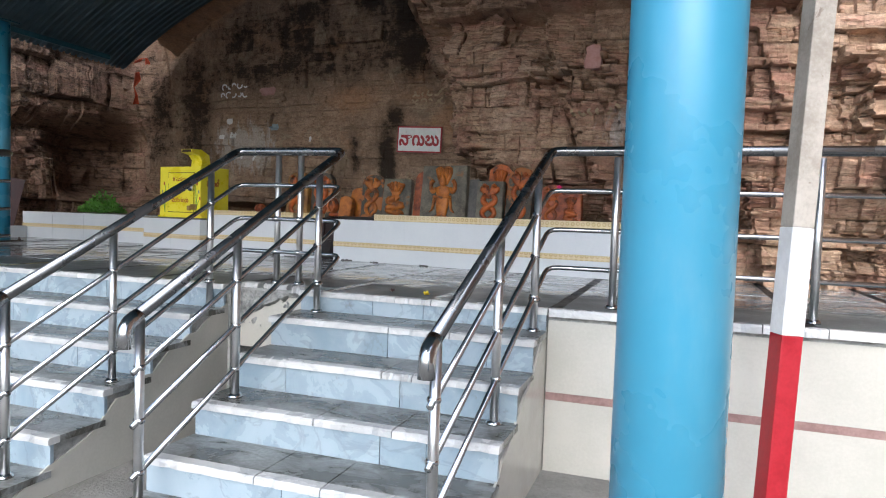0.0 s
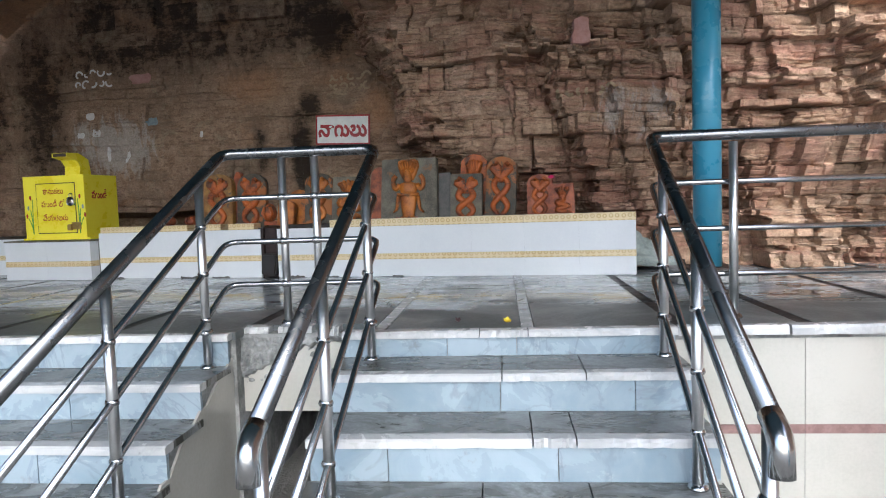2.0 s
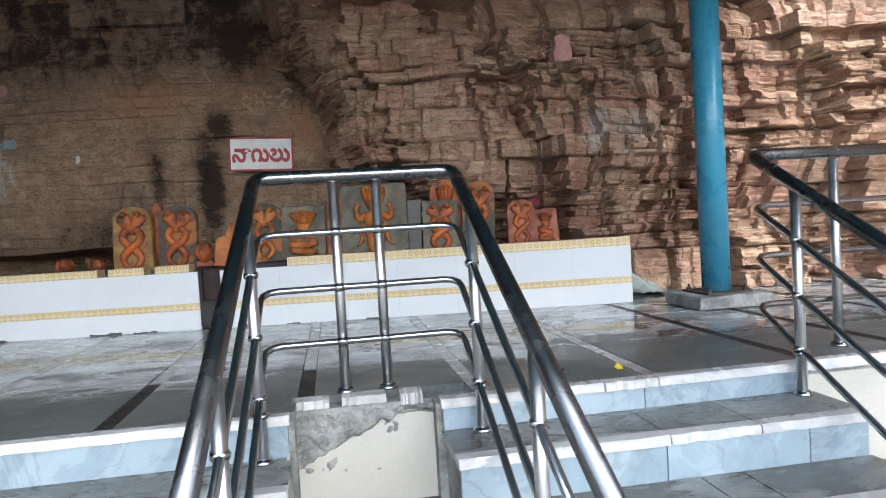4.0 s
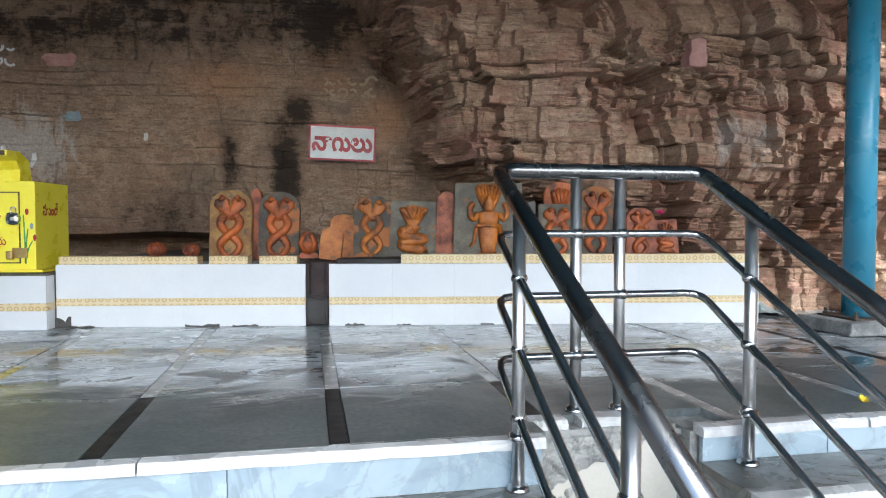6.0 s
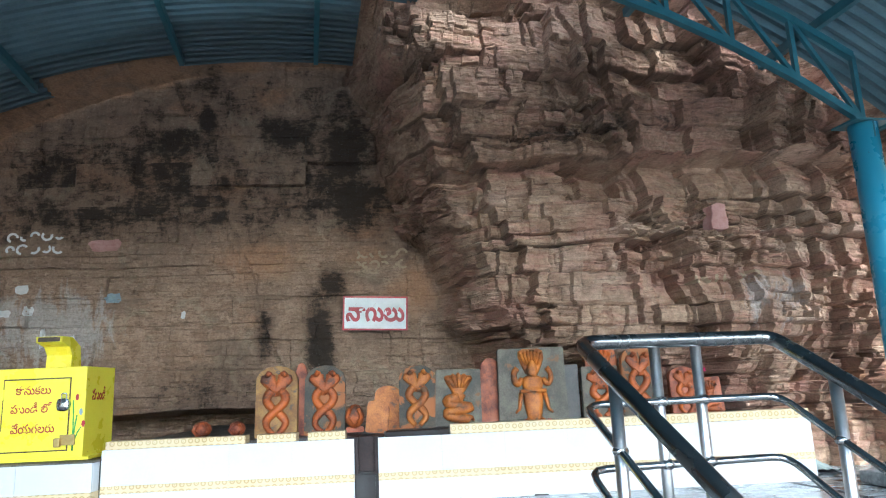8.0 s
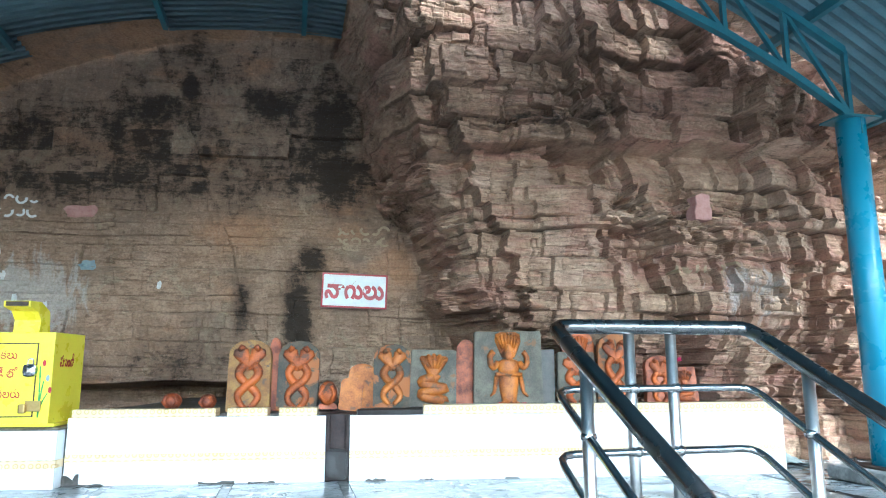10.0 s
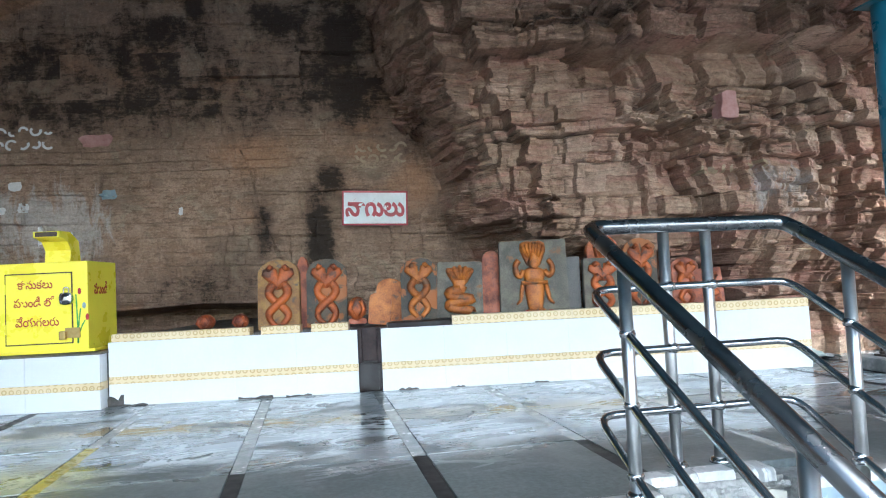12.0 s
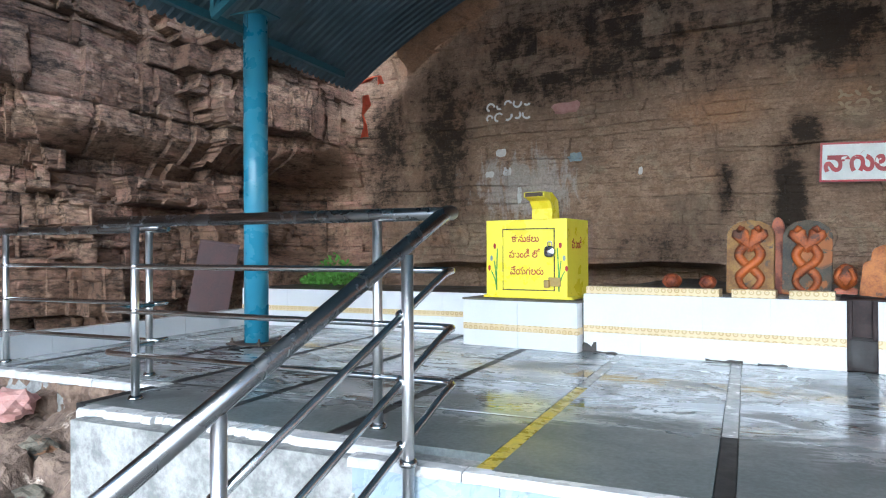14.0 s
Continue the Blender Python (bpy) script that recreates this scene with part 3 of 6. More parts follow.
    # the sheltered wall breaks into low steps along the same beds
    lowstep = 0.075 * (hash2(i1, np.floor(j1 / 3), 51) - 0.5) + 0.022 * (h1 - 0.5) + 0.020 * (h2 - 0.5) * (0.3 + thin) + 0.010 * (h3 - 0.5) + 0.03 * wave(x, z, 5.0, 83) + 0.010 * wave(x, z, 17.0, 86) + 0.005 * wave(x, z, 40.0, 84)
    joint = np.exp(-e1 / 0.007) * (hash2(i1, np.floor(x / 0.8 + 3 * hash2(i1, 2.0, 9)), 52) > 0.6) + 0.6 * np.exp(-e2 / 0.006) * (hash2(i2, np.floor(x / 0.45 + 5 * hash2(i2, 2.0, 9)), 53) > 0.84) + 0.5 * np.exp(-v1 / 0.006) * (t1 > 0.72)
    d = d + smooth * (lowstep - 0.015 * joint)
    # on the left: blocks that hang over a dark hollow, and above them an added overhang that cuts off the sky
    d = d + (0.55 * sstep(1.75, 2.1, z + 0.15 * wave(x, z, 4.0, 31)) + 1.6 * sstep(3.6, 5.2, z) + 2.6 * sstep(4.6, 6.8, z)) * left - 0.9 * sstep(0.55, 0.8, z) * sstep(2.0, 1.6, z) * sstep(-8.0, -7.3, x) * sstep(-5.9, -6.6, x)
    d = d * (1 - 0.8 * np.exp(-((x + 6.1) / 0.55) ** 2))
    # undercut along the foot of the sheltered wall
    gap = sstep(0.64, 0.56, z + 0.03 * wave(x, z, 6.0, 12)) * sstep(-5.6, -5.0, x) * sstep(-1.75, -2.0, x)
    d = d - 0.75 * gap
    # tone drops on the left flank and upper tier: shade put into the colour
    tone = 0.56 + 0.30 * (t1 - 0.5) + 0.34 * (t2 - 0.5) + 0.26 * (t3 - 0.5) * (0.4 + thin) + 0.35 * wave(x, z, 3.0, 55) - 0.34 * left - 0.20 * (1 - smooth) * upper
    crack = np.maximum(np.maximum(k1, 0.85 * k2), 0.6 * k3) * (1 - smooth) + 0.7 * joint * smooth
    # seepage: broad dark sheets high on the wall, carried on up as painted shade below the roof, and two narrow runs
    # beside the sign
    stain = (0.60 + 0.40 * (t1 - 0.5) + 0.25 * (t2 - 0.5)) * sstep(2.05, 2.65, z) * (1 - 0.3 * sstep(3.3, 3.6, z)) * smooth * sstep(-5.4, -4.0, x)
    for cx, cz, w, h, k in ((-5.0, 2.1, 0.45, 1.3, 0.85), (-3.15, 3.25, 0.25, 0.6, 0.8), (-2.75, 3.45, 0.5, 0.25, 0.9), (-2.40, 3.7, 0.12, 0.22, 1.1), (-1.55, 3.52, 0.35, 0.22, 1.1), (-0.95, 3.3, 0.33, 0.5, 1.15), (-0.85, 2.75, 0.28, 0.40, 1.15), (-2.25, 2.62, 0.15, 0.12, 0.9), (-1.9, 2.9, 0.5, 0.25, 0.55), (-1.22, 1.25, 0.15, 0.6, 1.2), (-1.1, 1.85, 0.16, 0.2, 1.0), (-1.78, 1.35, 0.10, 0.35, 0.8), (-5.9, 2.1, 0.5, 1.1, 0.75), (0.9, 2.85, 1.3, 0.12, 0.6), (2.3, 3.1, 0.7, 0.4, 0.4), (-2.3, 0.85, 0.7, 0.35, 0.55), (-4.2, 2.75, 0.7, 0.35, 0.6), (-0.2, 2.3, 0.25, 0.3, 0.5)):
        stain = np.maximum(stain, k * np.exp(-np.abs((x - cx) / w) ** 2.4 - np.abs((z - cz) / h) ** 2.4))
    # even darkening of the left flank, standing in for missing shade
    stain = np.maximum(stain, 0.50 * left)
    # roof shade on the upper tier, painted in as a faint dark coat
    stain = np.maximum(stain, 0.26 * upper * (1 - smooth))
    lime = np.exp(-((x + 3.9) / 0.9) ** 2 - ((z - 1.5) / 0.5) ** 2) + 0.8 * np.exp(-((x - 2.3) / 0.5) ** 2 - ((z - 1.35) / 0.3) ** 2) + 0.5 * np.exp(-((x - 0.7) / 0.6) ** 2 - ((z - 2.1) / 0.5) ** 2)
    rust = np.zeros(x.shape)
    for cx, cz, w, h, k in ((-0.22, 1.80, 0.22, 0.35, 1.0), (-1.9, 2.15, 0.55, 0.28, 0.8), (-0.7, 2.15, 0.5, 0.14, 0.6), (-4.9, 2.3, 0.25, 0.35, 0.8), (0.35, 1.2, 0.25, 0.3, 0.5)):
        rust = np.maximum(rust, k * np.exp(-((x - cx) / w) ** 2 - ((z - cz) / h) ** 2))
    rust = np.maximum(rust, 0.7 * sstep(lid - 0.12, lid + 0.02, z) * smooth)
    stain = stain * (1 - 0.35 * sstep(lid - 0.10, lid + 0.02, z) * smooth)
    return y, d, tone, smooth, stain, lime, crack, rust


def cliff_y(x, z):
    f = cliff_fields(np.array([float(x)]), np.array([float(z)]))
    return float(f[0][0] - f[1][0])


def build_cliff():
    xs = np.concatenate([np.linspace(-20.0, -10.8, 60, endpoint=False), np.linspace(-10.8, -5.5, 400, endpoint=False), np.linspace(-5.5, -1.05, 340, endpoint=False), np.linspace(-1.05, 1.2, 330, endpoint=False), np.linspace(1.2, 4.4, 340, endpoint=False), np.linspace(4.4, 9.6, 180)])
    zs = np.concatenate([np.linspace(-1.2, 0.0, 16, endpoint=False), np.linspace(0.0, 4.2, 480, endpoint=False), np.linspace(4.2, 8.0, 80)])
    X, Z = np.meshgrid(xs, zs)
    y, d, tone, smooth, stain, lime, crack, rust = cliff_fields(X, Z)
    px, py = X.copy(), y - d
    flank = np.clip(4.0 * (y - lerp_table(X, FX, F_Y)) * (lerp_table(X, RX, R_Y) - y), 0, 1) * (X > -1.3) * (X < 1.2)
    i1, j1, z1, e1, v1, u1 = strata(py * 1.3 + 0.4 * X, Z, 0.20, 0.40, 211)
    i2, j2, z2, e2, v2, u2 = strata(py * 1.3, Z, 0.075, 0.22, 223)
    px = px - flank * (0.16 * (hash2(i1, j1, 5) - 0.5) + 0.10 * (hash2(i1, 9.0, 6) - 0.5) + 0.10 * (hash2(i2, 9.0, 7) - 0.5) + 0.05 * (hash2(i2, j2, 8) - 0.5))
    tone = np.where(flank > 0.3, 0.6 * tone + 0.2 * hash2(i1, j1, 11) + 0.2 * hash2(i2, j2, 12), tone)
    qx, qy = left_plan(X)
    ax, ay = left_plan(X - 0.25)
    bx, by = left_plan(X + 0.25)
    tx, ty = bx - ax, by - ay
    ln = np.hypot(tx, ty) + 1e-9
    m = X < -5.5
    px = np.where(m, (ax + bx + qx) / 3 + d * ty / ln, px)
    py = np.where(m, (ay + by + qy) / 3 - d * tx / ln, py)
    co = np.stack([px, py, Z], -1).reshape(-1, 3)
    nx, nz = len(xs), len(zs)
    i = np.arange(nz - 1)[:, None] * nx + np.arange(nx - 1)[None, :]
    quads = np.stack([i, i + 1, i + nx + 1, i + nx], -1).reshape(-1, 4)
    me = bpy.data.meshes.new("cliff")
    me.from_pydata(co, [], quads)
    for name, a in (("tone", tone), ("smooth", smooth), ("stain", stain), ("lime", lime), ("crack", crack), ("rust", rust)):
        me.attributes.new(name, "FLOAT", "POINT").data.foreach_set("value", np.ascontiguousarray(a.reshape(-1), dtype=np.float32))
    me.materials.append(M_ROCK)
    ob = new("cliff", me)
    return tagged(ob, "bedded brown and pink sandstone cliff with black seepage stains and shade painted in", "cliff", kind="structure")


cliff = build_cliff()

# ---- ground ----
ground = part("ground", boxed(-400, 400, -400, 400, GROUND - 1.0, GROUND), M_DUST)
tagged(ground, "grey cement forecourt reaching to the horizon", "ground", kind="structure")

# ---- platform ----
HOLE = (-0.20, 0.36, -0.44)     # the passage between the two flights: x, x, top
platform = empty("platform_floor")
tagged(platform, "raised platform paved with wet dark grey stone slabs", "floor", kind="structure")
bm = bmesh.new()
box(bm, 0.36, 9.0, -0.08, 9.0, GROUND - 0.2, -0.032)
box(bm, HOLE[0], HOLE[1], 0.02, 9.0, HOLE[2], -0.032)
box(bm, HOLE[0], HOLE[1], 2.0, 9.0, GROUND - 0.2, HOLE[2])
box(bm, -4.55, HOLE[0], -0.08 + 0.0, 9.0, GROUND - 0.2, -0.032)
box(bm, -13.0, -4.55, 0.62, 9.0, GROUND - 0.2, -0.032)
part("platform_core", bm, M_CEMENT, platform)

COLS = [-6.95, -6.2, -5.45, -4.70, -3.94, -3.19, -2.44, -1.66, -0.90, -0.16, 0.55, 1.29, 2.03, 2.61, 3.35, 4.1, 4.85]
ROWS_Y = [EDGE + 0.05, 0.70, 1.48, 2.26, 3.1, 4.0]
BANDW = 0.035


def pave():
    rnd = random.Random(4)
    for ci, (c0, c1) in enumerate(zip(COLS, COLS[1:])):
        for ri, (r0, r1) in enumerate(zip(ROWS_Y, ROWS_Y[1:])):
            wide = 0.034 if c0 < -2.5 or c0 > 1.9 else 0.008
            x0, x1, y0, y1 = c0 + BANDW, c1 - BANDW, r0, r1 - wide
            if -4.7 <= c0 < -2.5 and ri == 0:
                y0 = 0.09
            if c0 < -4.71 and ri == 0:
                y0 = 0.66
                if y1 - y0 < 0.03:
                    continue
            if c0 < 0.0 and c1 > 0.0 and ri == 0:
                y0 = 0.10
            dz = rnd.uniform(-0.0025, 0.0015)
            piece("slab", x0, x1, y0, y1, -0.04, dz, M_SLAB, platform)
            # inlaid band on the slab's far side in x
            if ci > 0:
                if ri == 0 and abs(c0 + 2.44) < 0.01 or ri == 1 and abs(c0 + 2.44) < 0.01:
                    m = M_YELLOWBAND
                elif ri == 0 or c0 > 1.9 or c0 < -3.0:
                    m = M_BAND
                else:
                    m = M_PALEBAND
                if c0 in (0.55, 1.29) and ri == 0:
                    m = M_PALEBAND
                piece("inlay_band", c0 - BANDW + 0.004, c0 + BANDW - 0.004, y0, y1, -0.04, -0.002, m, platform)
            if ri > 0:
                piece("inlay_band", x0, x1, r0 - wide + 0.002, r0 - 0.002, -0.04, -0.003, M_PALEBAND if -2.5 < c0 < 1.9 else M_BAND, platform)


# ---- stairs ----
def stair(name, x0, x1, seed, label, drops):
    """drops: the heights of the six nosings below the platform."""
    rnd = random.Random(seed)
    st = empty(name, (x0 + x1) / 2, EDGE, GROUND)
    inv = Matrix.Translation((-(x0 + x1) / 2, -EDGE, -GROUND))
    tagged(st, label, "stairs", "flights up to the platform", "structure")
    prof = [(0.05, GROUND - 0.1), (0.05, -0.035)]
    for i in range(6):
        z = drops[i] - 0.035
        y = EDGE + 0.03 - GO * i
        if i:
            prof.append((y + GO, z))
        prof.append((y, z))
    prof.append((EDGE + 0.03 - GO * 5, GROUND - 0.1))
    bm = bmesh.new()
    extrude_poly(bm, prof, "x", x0 + 0.012, x1 - 0.012)
    bm.transform(inv)
    part("stair_core", bm, M_CEMENT, st)
    for i in range(6):
        z, y = drops[i], EDGE - GO * i
        # riser slabs under the nosing
        cuts = [x0] + sorted(rnd.uniform(x0 + 0.25, x1 - 0.25) for _ in range(2 if x1 - x0 < 2 else 3)) + [x1]
        cuts = [c for k, c in enumerate(cuts) if k == 0 or c - cuts[k - 1] > 0.12 or k == len(cuts) - 1]
        zb = drops[i + 1] if i < 5 else GROUND
        for a, b in zip(cuts, cuts[1:]):
            piece("riser_slab", a + 0.002, b - 0.002, y + 0.012, y + 0.032, zb, z - 0.036, M_RISER, st, inv)
        cuts = [x0 - 0.01] + sorted(rnd.uniform(x0 + 0.3, x1 - 0.3) for _ in range(2)) + [x1 + 0.01]
        for a, b in zip(cuts, cuts[1:]):
            if b - a < 0.05:
                continue
            dy = rnd.uniform(-0.004, 0.004)
            piece("nosing", a + 0.003, b - 0.003, y - 0.012 + dy, y + 0.062, z - 0.036, z - rnd.uniform(0.0, 0.002), M_NOSE, st, inv)
            if i:
                piece("tread_slab", a + 0.003, b - 0.003, y + 0.063, y + GO + 0.012, z - 0.034, z - 0.001, M_TREAD, st, inv)
    return st, inv


DROPS_A = (0.0, -0.128, -0.302, -0.480, -0.655, -0.825)
DROPS_B = tuple(-RISE * i for i in range(6))
stair_a, inv_a = stair("stairs", 0.38, 1.99, 3, "flight of blue-grey marble steps with white worn nosings", DROPS_A)
stair_b, inv_b = stair("stairs", -2.95, -0.22, 7, "wide flight of blue-grey marble steps with white worn nosings", DROPS_B)


def stair_side(x, sign, mat, name, label, parent, inv, drop=0.13):
    """A tiled skin on the flank of a flight, below the ragged cement edge."""
    rnd = random.Random(int(x * 100) + 5)
    pts = [(0.0, GROUND - 0.05), (0.0, -0.10 - drop * 0.3)]
    y = 0.0
    while y > EDGE - GO * 5.2:
        z = (y - EDGE) * RISE / GO - 0.04 - drop + rnd.uniform(-0.035, 0.035)
        pts.append((y - 0.05, min(z, -0.10)))
        y -= rnd.uniform(0.05, 0.13)
    pts.append((pts[-1][0], GROUND - 0.05))
    bm = bmesh.new()
    extrude_poly(bm, pts, "x", x, x + sign * 0.012)
    bm.transform(inv)
    part(name, bm, mat, parent, label)


stair_side(-0.232, 1, M_CREAM, "side_panel", "cream tiled flank", stair_b, inv_b)
stair_side(-2.938, -1, M_CREAM, "side_panel", "cream tiled flank", stair_b, inv_b)
stair_side(1.978, 1, M_CREAM, "side_panel", "cream tiled flank", stair_a, inv_a)

# ---- the front wall of the platform and the passage under it ----
front = empty("wall_front", 3.0, -0.1, GROUND)
tagged(front, "cream tiled platform wall with a thin brown stripe", "wall", kind="structure")
FI = Matrix.Translation((-3.0, 0.1, -GROUND))
for k in range(12):
    a = 1.995 + 0.6 * k
    for z0, z1 in ((-0.487, -0.07), (GROUND, -0.533)):
        piece("wall_tile", a + 0.0015, a + 0.5985, -0.098, -0.08, z0, z1, M_CREAM, front, FI)
    piece("stripe_tile", a + 0.001, a + 0.599, -0.1, -0.08, -0.532, -0.488, M_STRIPE, front, FI)
piece("cement_joint", 1.995, 9.0, -0.094, -0.079, -0.07, -0.04, M_CEMENT, front, FI)
rnd = random.Random(12)
a = 2.0
while a < 9:
    b = a + rnd.uniform(0.3, 0.75)
    piece("edge_slab", a + 0.004, b - 0.004, EDGE + rnd.uniform(-0.012, 0.012), EDGE + 0.06, -0.045, 0.001, M_NOSE, front, FI)
    a = b

passage = empty("wall_passage", 0.08, 0.0, GROUND)
tagged(passage, "cream lintel over the dark passage between the flights", "wall", kind="structure")
PI = Matrix.Translation((-0.08, 0.0, -GROUND))
bm = bmesh.new()
extrude_poly(bm, [(HOLE[0], HOLE[2]), (HOLE[1] + 0.01, HOLE[2]), (HOLE[1] + 0.01, -0.09), (0.30, -0.075), (0.16, -0.08), (0.10, -0.13), (0.02, -0.15), (-0.04, -0.19), (-0.11, -0.21), (-0.17, -0.25), (HOLE[0], -0.26)], "y", 0.004, 0.02)
bm.transform(PI)
part("lintel_tile", bm, M_CREAM, passage)
bm = bmesh.new()
bmesh.ops.create_grid(bm, x_segments=64, y_segments=34, size=0.5)
for v in bm.verts:
    x, z = HOLE[0] + (HOLE[1] + 0.01 - HOLE[0]) * (v.co.x + 0.5), -0.30 + 0.258 * (v.co.y + 0.5)
    p = Vector((x, 0, z))
    foot = float(np.interp(x, [-0.2, -0.11, 0.02, 0.16, 0.37], [-0.275, -0.225, -0.165, -0.10, -0.08])) + 0.028 * noise.noise(Vector((x * 26, 0, 3)))
    y = 0.03 - 0.05 * float(sstep(foot, foot + 0.02, z)) + 0.035 * noise.fractal(p * 9, 0.8, 2.0, 4) - 0.02 * abs(noise.noise(p * 31))
    v.co = Vector((x, min(y, 0.035), z))
bm.transform(PI)
part("cement_patch", bm, M_CEMENT, passage, "raw grey cement above the lintel")
rnd = random.Random(5)
a = HOLE[0] - 0.02
while a < HOLE[1]:
    b = a + rnd.uniform(0.10, 0.2)
    piece("edge_slab", a + 0.006, b - 0.006, rnd.uniform(-0.05, 0.05), 0.12, -0.045, 0.001, M_NOSE, passage, PI)
    a = b + rnd.uniform(0.0, 0.05)

left_front = empty("wall_left", -3.7, 0.05, GROUND)
tagged(left_front, "limewashed rough cement wall under the platform edge", "wall", kind="structure")
LI = Matrix.Translation((3.7, -0.05, -GROUND))
bm = bmesh.new()
box(bm, -4.57, -2.79, 0.03, 0.10, GROUND, -0.05)
box(bm, -4.62, -4.55, 0.04, 0.66, GROUND, -0.05)
bm.transform(LI)
part("limewashed_face", bm, M_LIMEWASH, left_front)
bm = bmesh.new()
bmesh.ops.create_grid(bm, x_segments=220, y_segments=30, size=0.5)
for v in bm.verts:
    p = Vector((-13.0 + 8.4 * (v.co.x + 0.5), 0.6, GROUND + (-0.045 - GROUND) * (v.co.y + 0.5)))
    v.co = p + Vector((0, -0.05 * noise.fractal(p * 5, 0.9, 2.0, 5) - 0.04 * noise.cell(p * 8), 0))
bm.transform(LI)
part("earth_face", bm, plain("packed_earth", (0.10, 0.065, 0.045), (0.24, 0.17, 0.125), 6.0, (0.85, 0.95), bump=0.8, dist=0.03, fine=30.0, spots=((0.45, 0.40, 0.34), 4.0, 0.62)), left_front, "bare brown earth and stones")
rnd = random.Random(9)
a = -4.62
while a < -2.8:
    b = min(a + rnd.uniform(0.25, 0.8), -2.79)
    piece("edge_slab", a + 0.005, b - 0.005, 0.0 + rnd.uniform(-0.02, 0.02), 0.10, -0.045, 0.001, M_NOSE, left_front, LI)
    a = b
a = -9.0
while a < -4.7:
    b = min(a + rnd.uniform(0.3, 0.8), -4.66)
    piece("edge_slab", a + 0.005, b - 0.005, 0.55 + rnd.uniform(-0.02, 0.02), 0.67, -0.045, 0.001, M_NOSE, left_front, LI)
    a = b

# ---- bench ----
def bench():
    b = empty("shrine_bench")
    b.matrix_basis = TO_BENCH
    tagged(b, "long white tiled shrine bench with gold border strips", "bench")
    core = bmesh.new()
    box(core, -5.03, -3.33, 0.02, 3.2, 0.0, 0.415)
    box(core, -3.10, -0.014, 0.02, 1.1, 0.0, 0.415)
    box(core, -3.33, -3.10, 0.22, 2.2, 0.0, 0.40)
    part("core", core, M_CEMENT, b)
    # front tiles in two courses with the border between
    def run(x0, x1, n, y=0.0, z1=0.44):
        w = (x1 - x0) / n
        for k in range(n):
            p, q = x0 + w * k + 0.0003, x0 + w * (k + 1) - 0.0003
            piece("tile", p, q, y, y + 0.02, 0.0, 0.15, M_WHITE, b)
            piece("tile", p, q, y, y + 0.02, 0.203, z1, M_WHITE, b)
            piece("border_tile", p, q, y - 0.003, y + 0.02, 0.151, 0.202, M_GOLD, b)
    run(-5.02, -3.298, 4)
    run(-3.132, 0.0, 7)
    for k in range(2):
        piece("tile", -0.02, 0.0, 0.02 + 0.45 * k, 0.46 + 0.45 * k, 0.0, 0.15, M_WHITE, b)
        piece("tile", -0.02, 0.0, 0.02 + 0.45 * k, 0.46 + 0.45 * k, 0.203, 0.44, M_WHITE, b)
        piece("border_tile", -0.02, 0.002, 0.02 + 0.45 * k, 0.46 + 0.45 * k, 0.151, 0.202, M_GOLD, b)
    # raised lip pieces
    for x0, x1 in ((-5.0, -4.05), (-3.97, -3.70), (-3.62, -3.36), (-2.62, -1.75), (-1.748, -0.9), (-0.898, 0.0)):
        piece("lip_tile", x0, x1, 0.004, 0.13, 0.441, 0.505 if x0 > -3 else 0.495, M_GOLD, b)
    top = bmesh.new()
    box(top, -5.02, -3.335, 0.13, 3.0, 0.41, 0.455, 0.006)
    box(top, -3.095, -0.01, 0.13, 1.0, 0.41, 0.47, 0.006)
    part("top", top, M_DARKSTONE, b, "dark oily stone top")
    spill = bmesh.new()
    box(spill, -3.08, -2.63, 0.006, 0.14, 0.44, 0.475, 0.006)
    part("stained_edge", spill, M_OIL, b, "oil-blackened edge by the spout")
    sp = bmesh.new()
    box(sp, -3.34, -3.09, 0.03, 0.3, 0.0, 0.45, 0.004)
    box(sp, -3.296, -3.268, -0.002, 0.2, 0.20, 0.452, 0.008)
    box(sp, -3.162, -3.134, -0.002, 0.2, 0.20, 0.452, 0.008)
    part("spout_channel", sp, M_SPOUT, b, "dark red-brown oily drain channel")
    sp = bmesh.new()
    extrude_poly(sp, [(-3.288, 0.015), (-3.142, 0.015), (-3.136, 0.21), (-3.294, 0.22)], "y", -0.045, 0.2)
    bmesh.ops.bevel(sp, geom=sp.edges[:], offset=0.016, segments=2, affect="EDGES")
    for v in sp.verts:
        if v.co.z > 0.12:
            v.co.y += 0.03 if v.co.y < 0 else 0.0
    part("spout", sp, M_OIL, b, "blackened stone drain spout block")
    return b


shrine = bench()


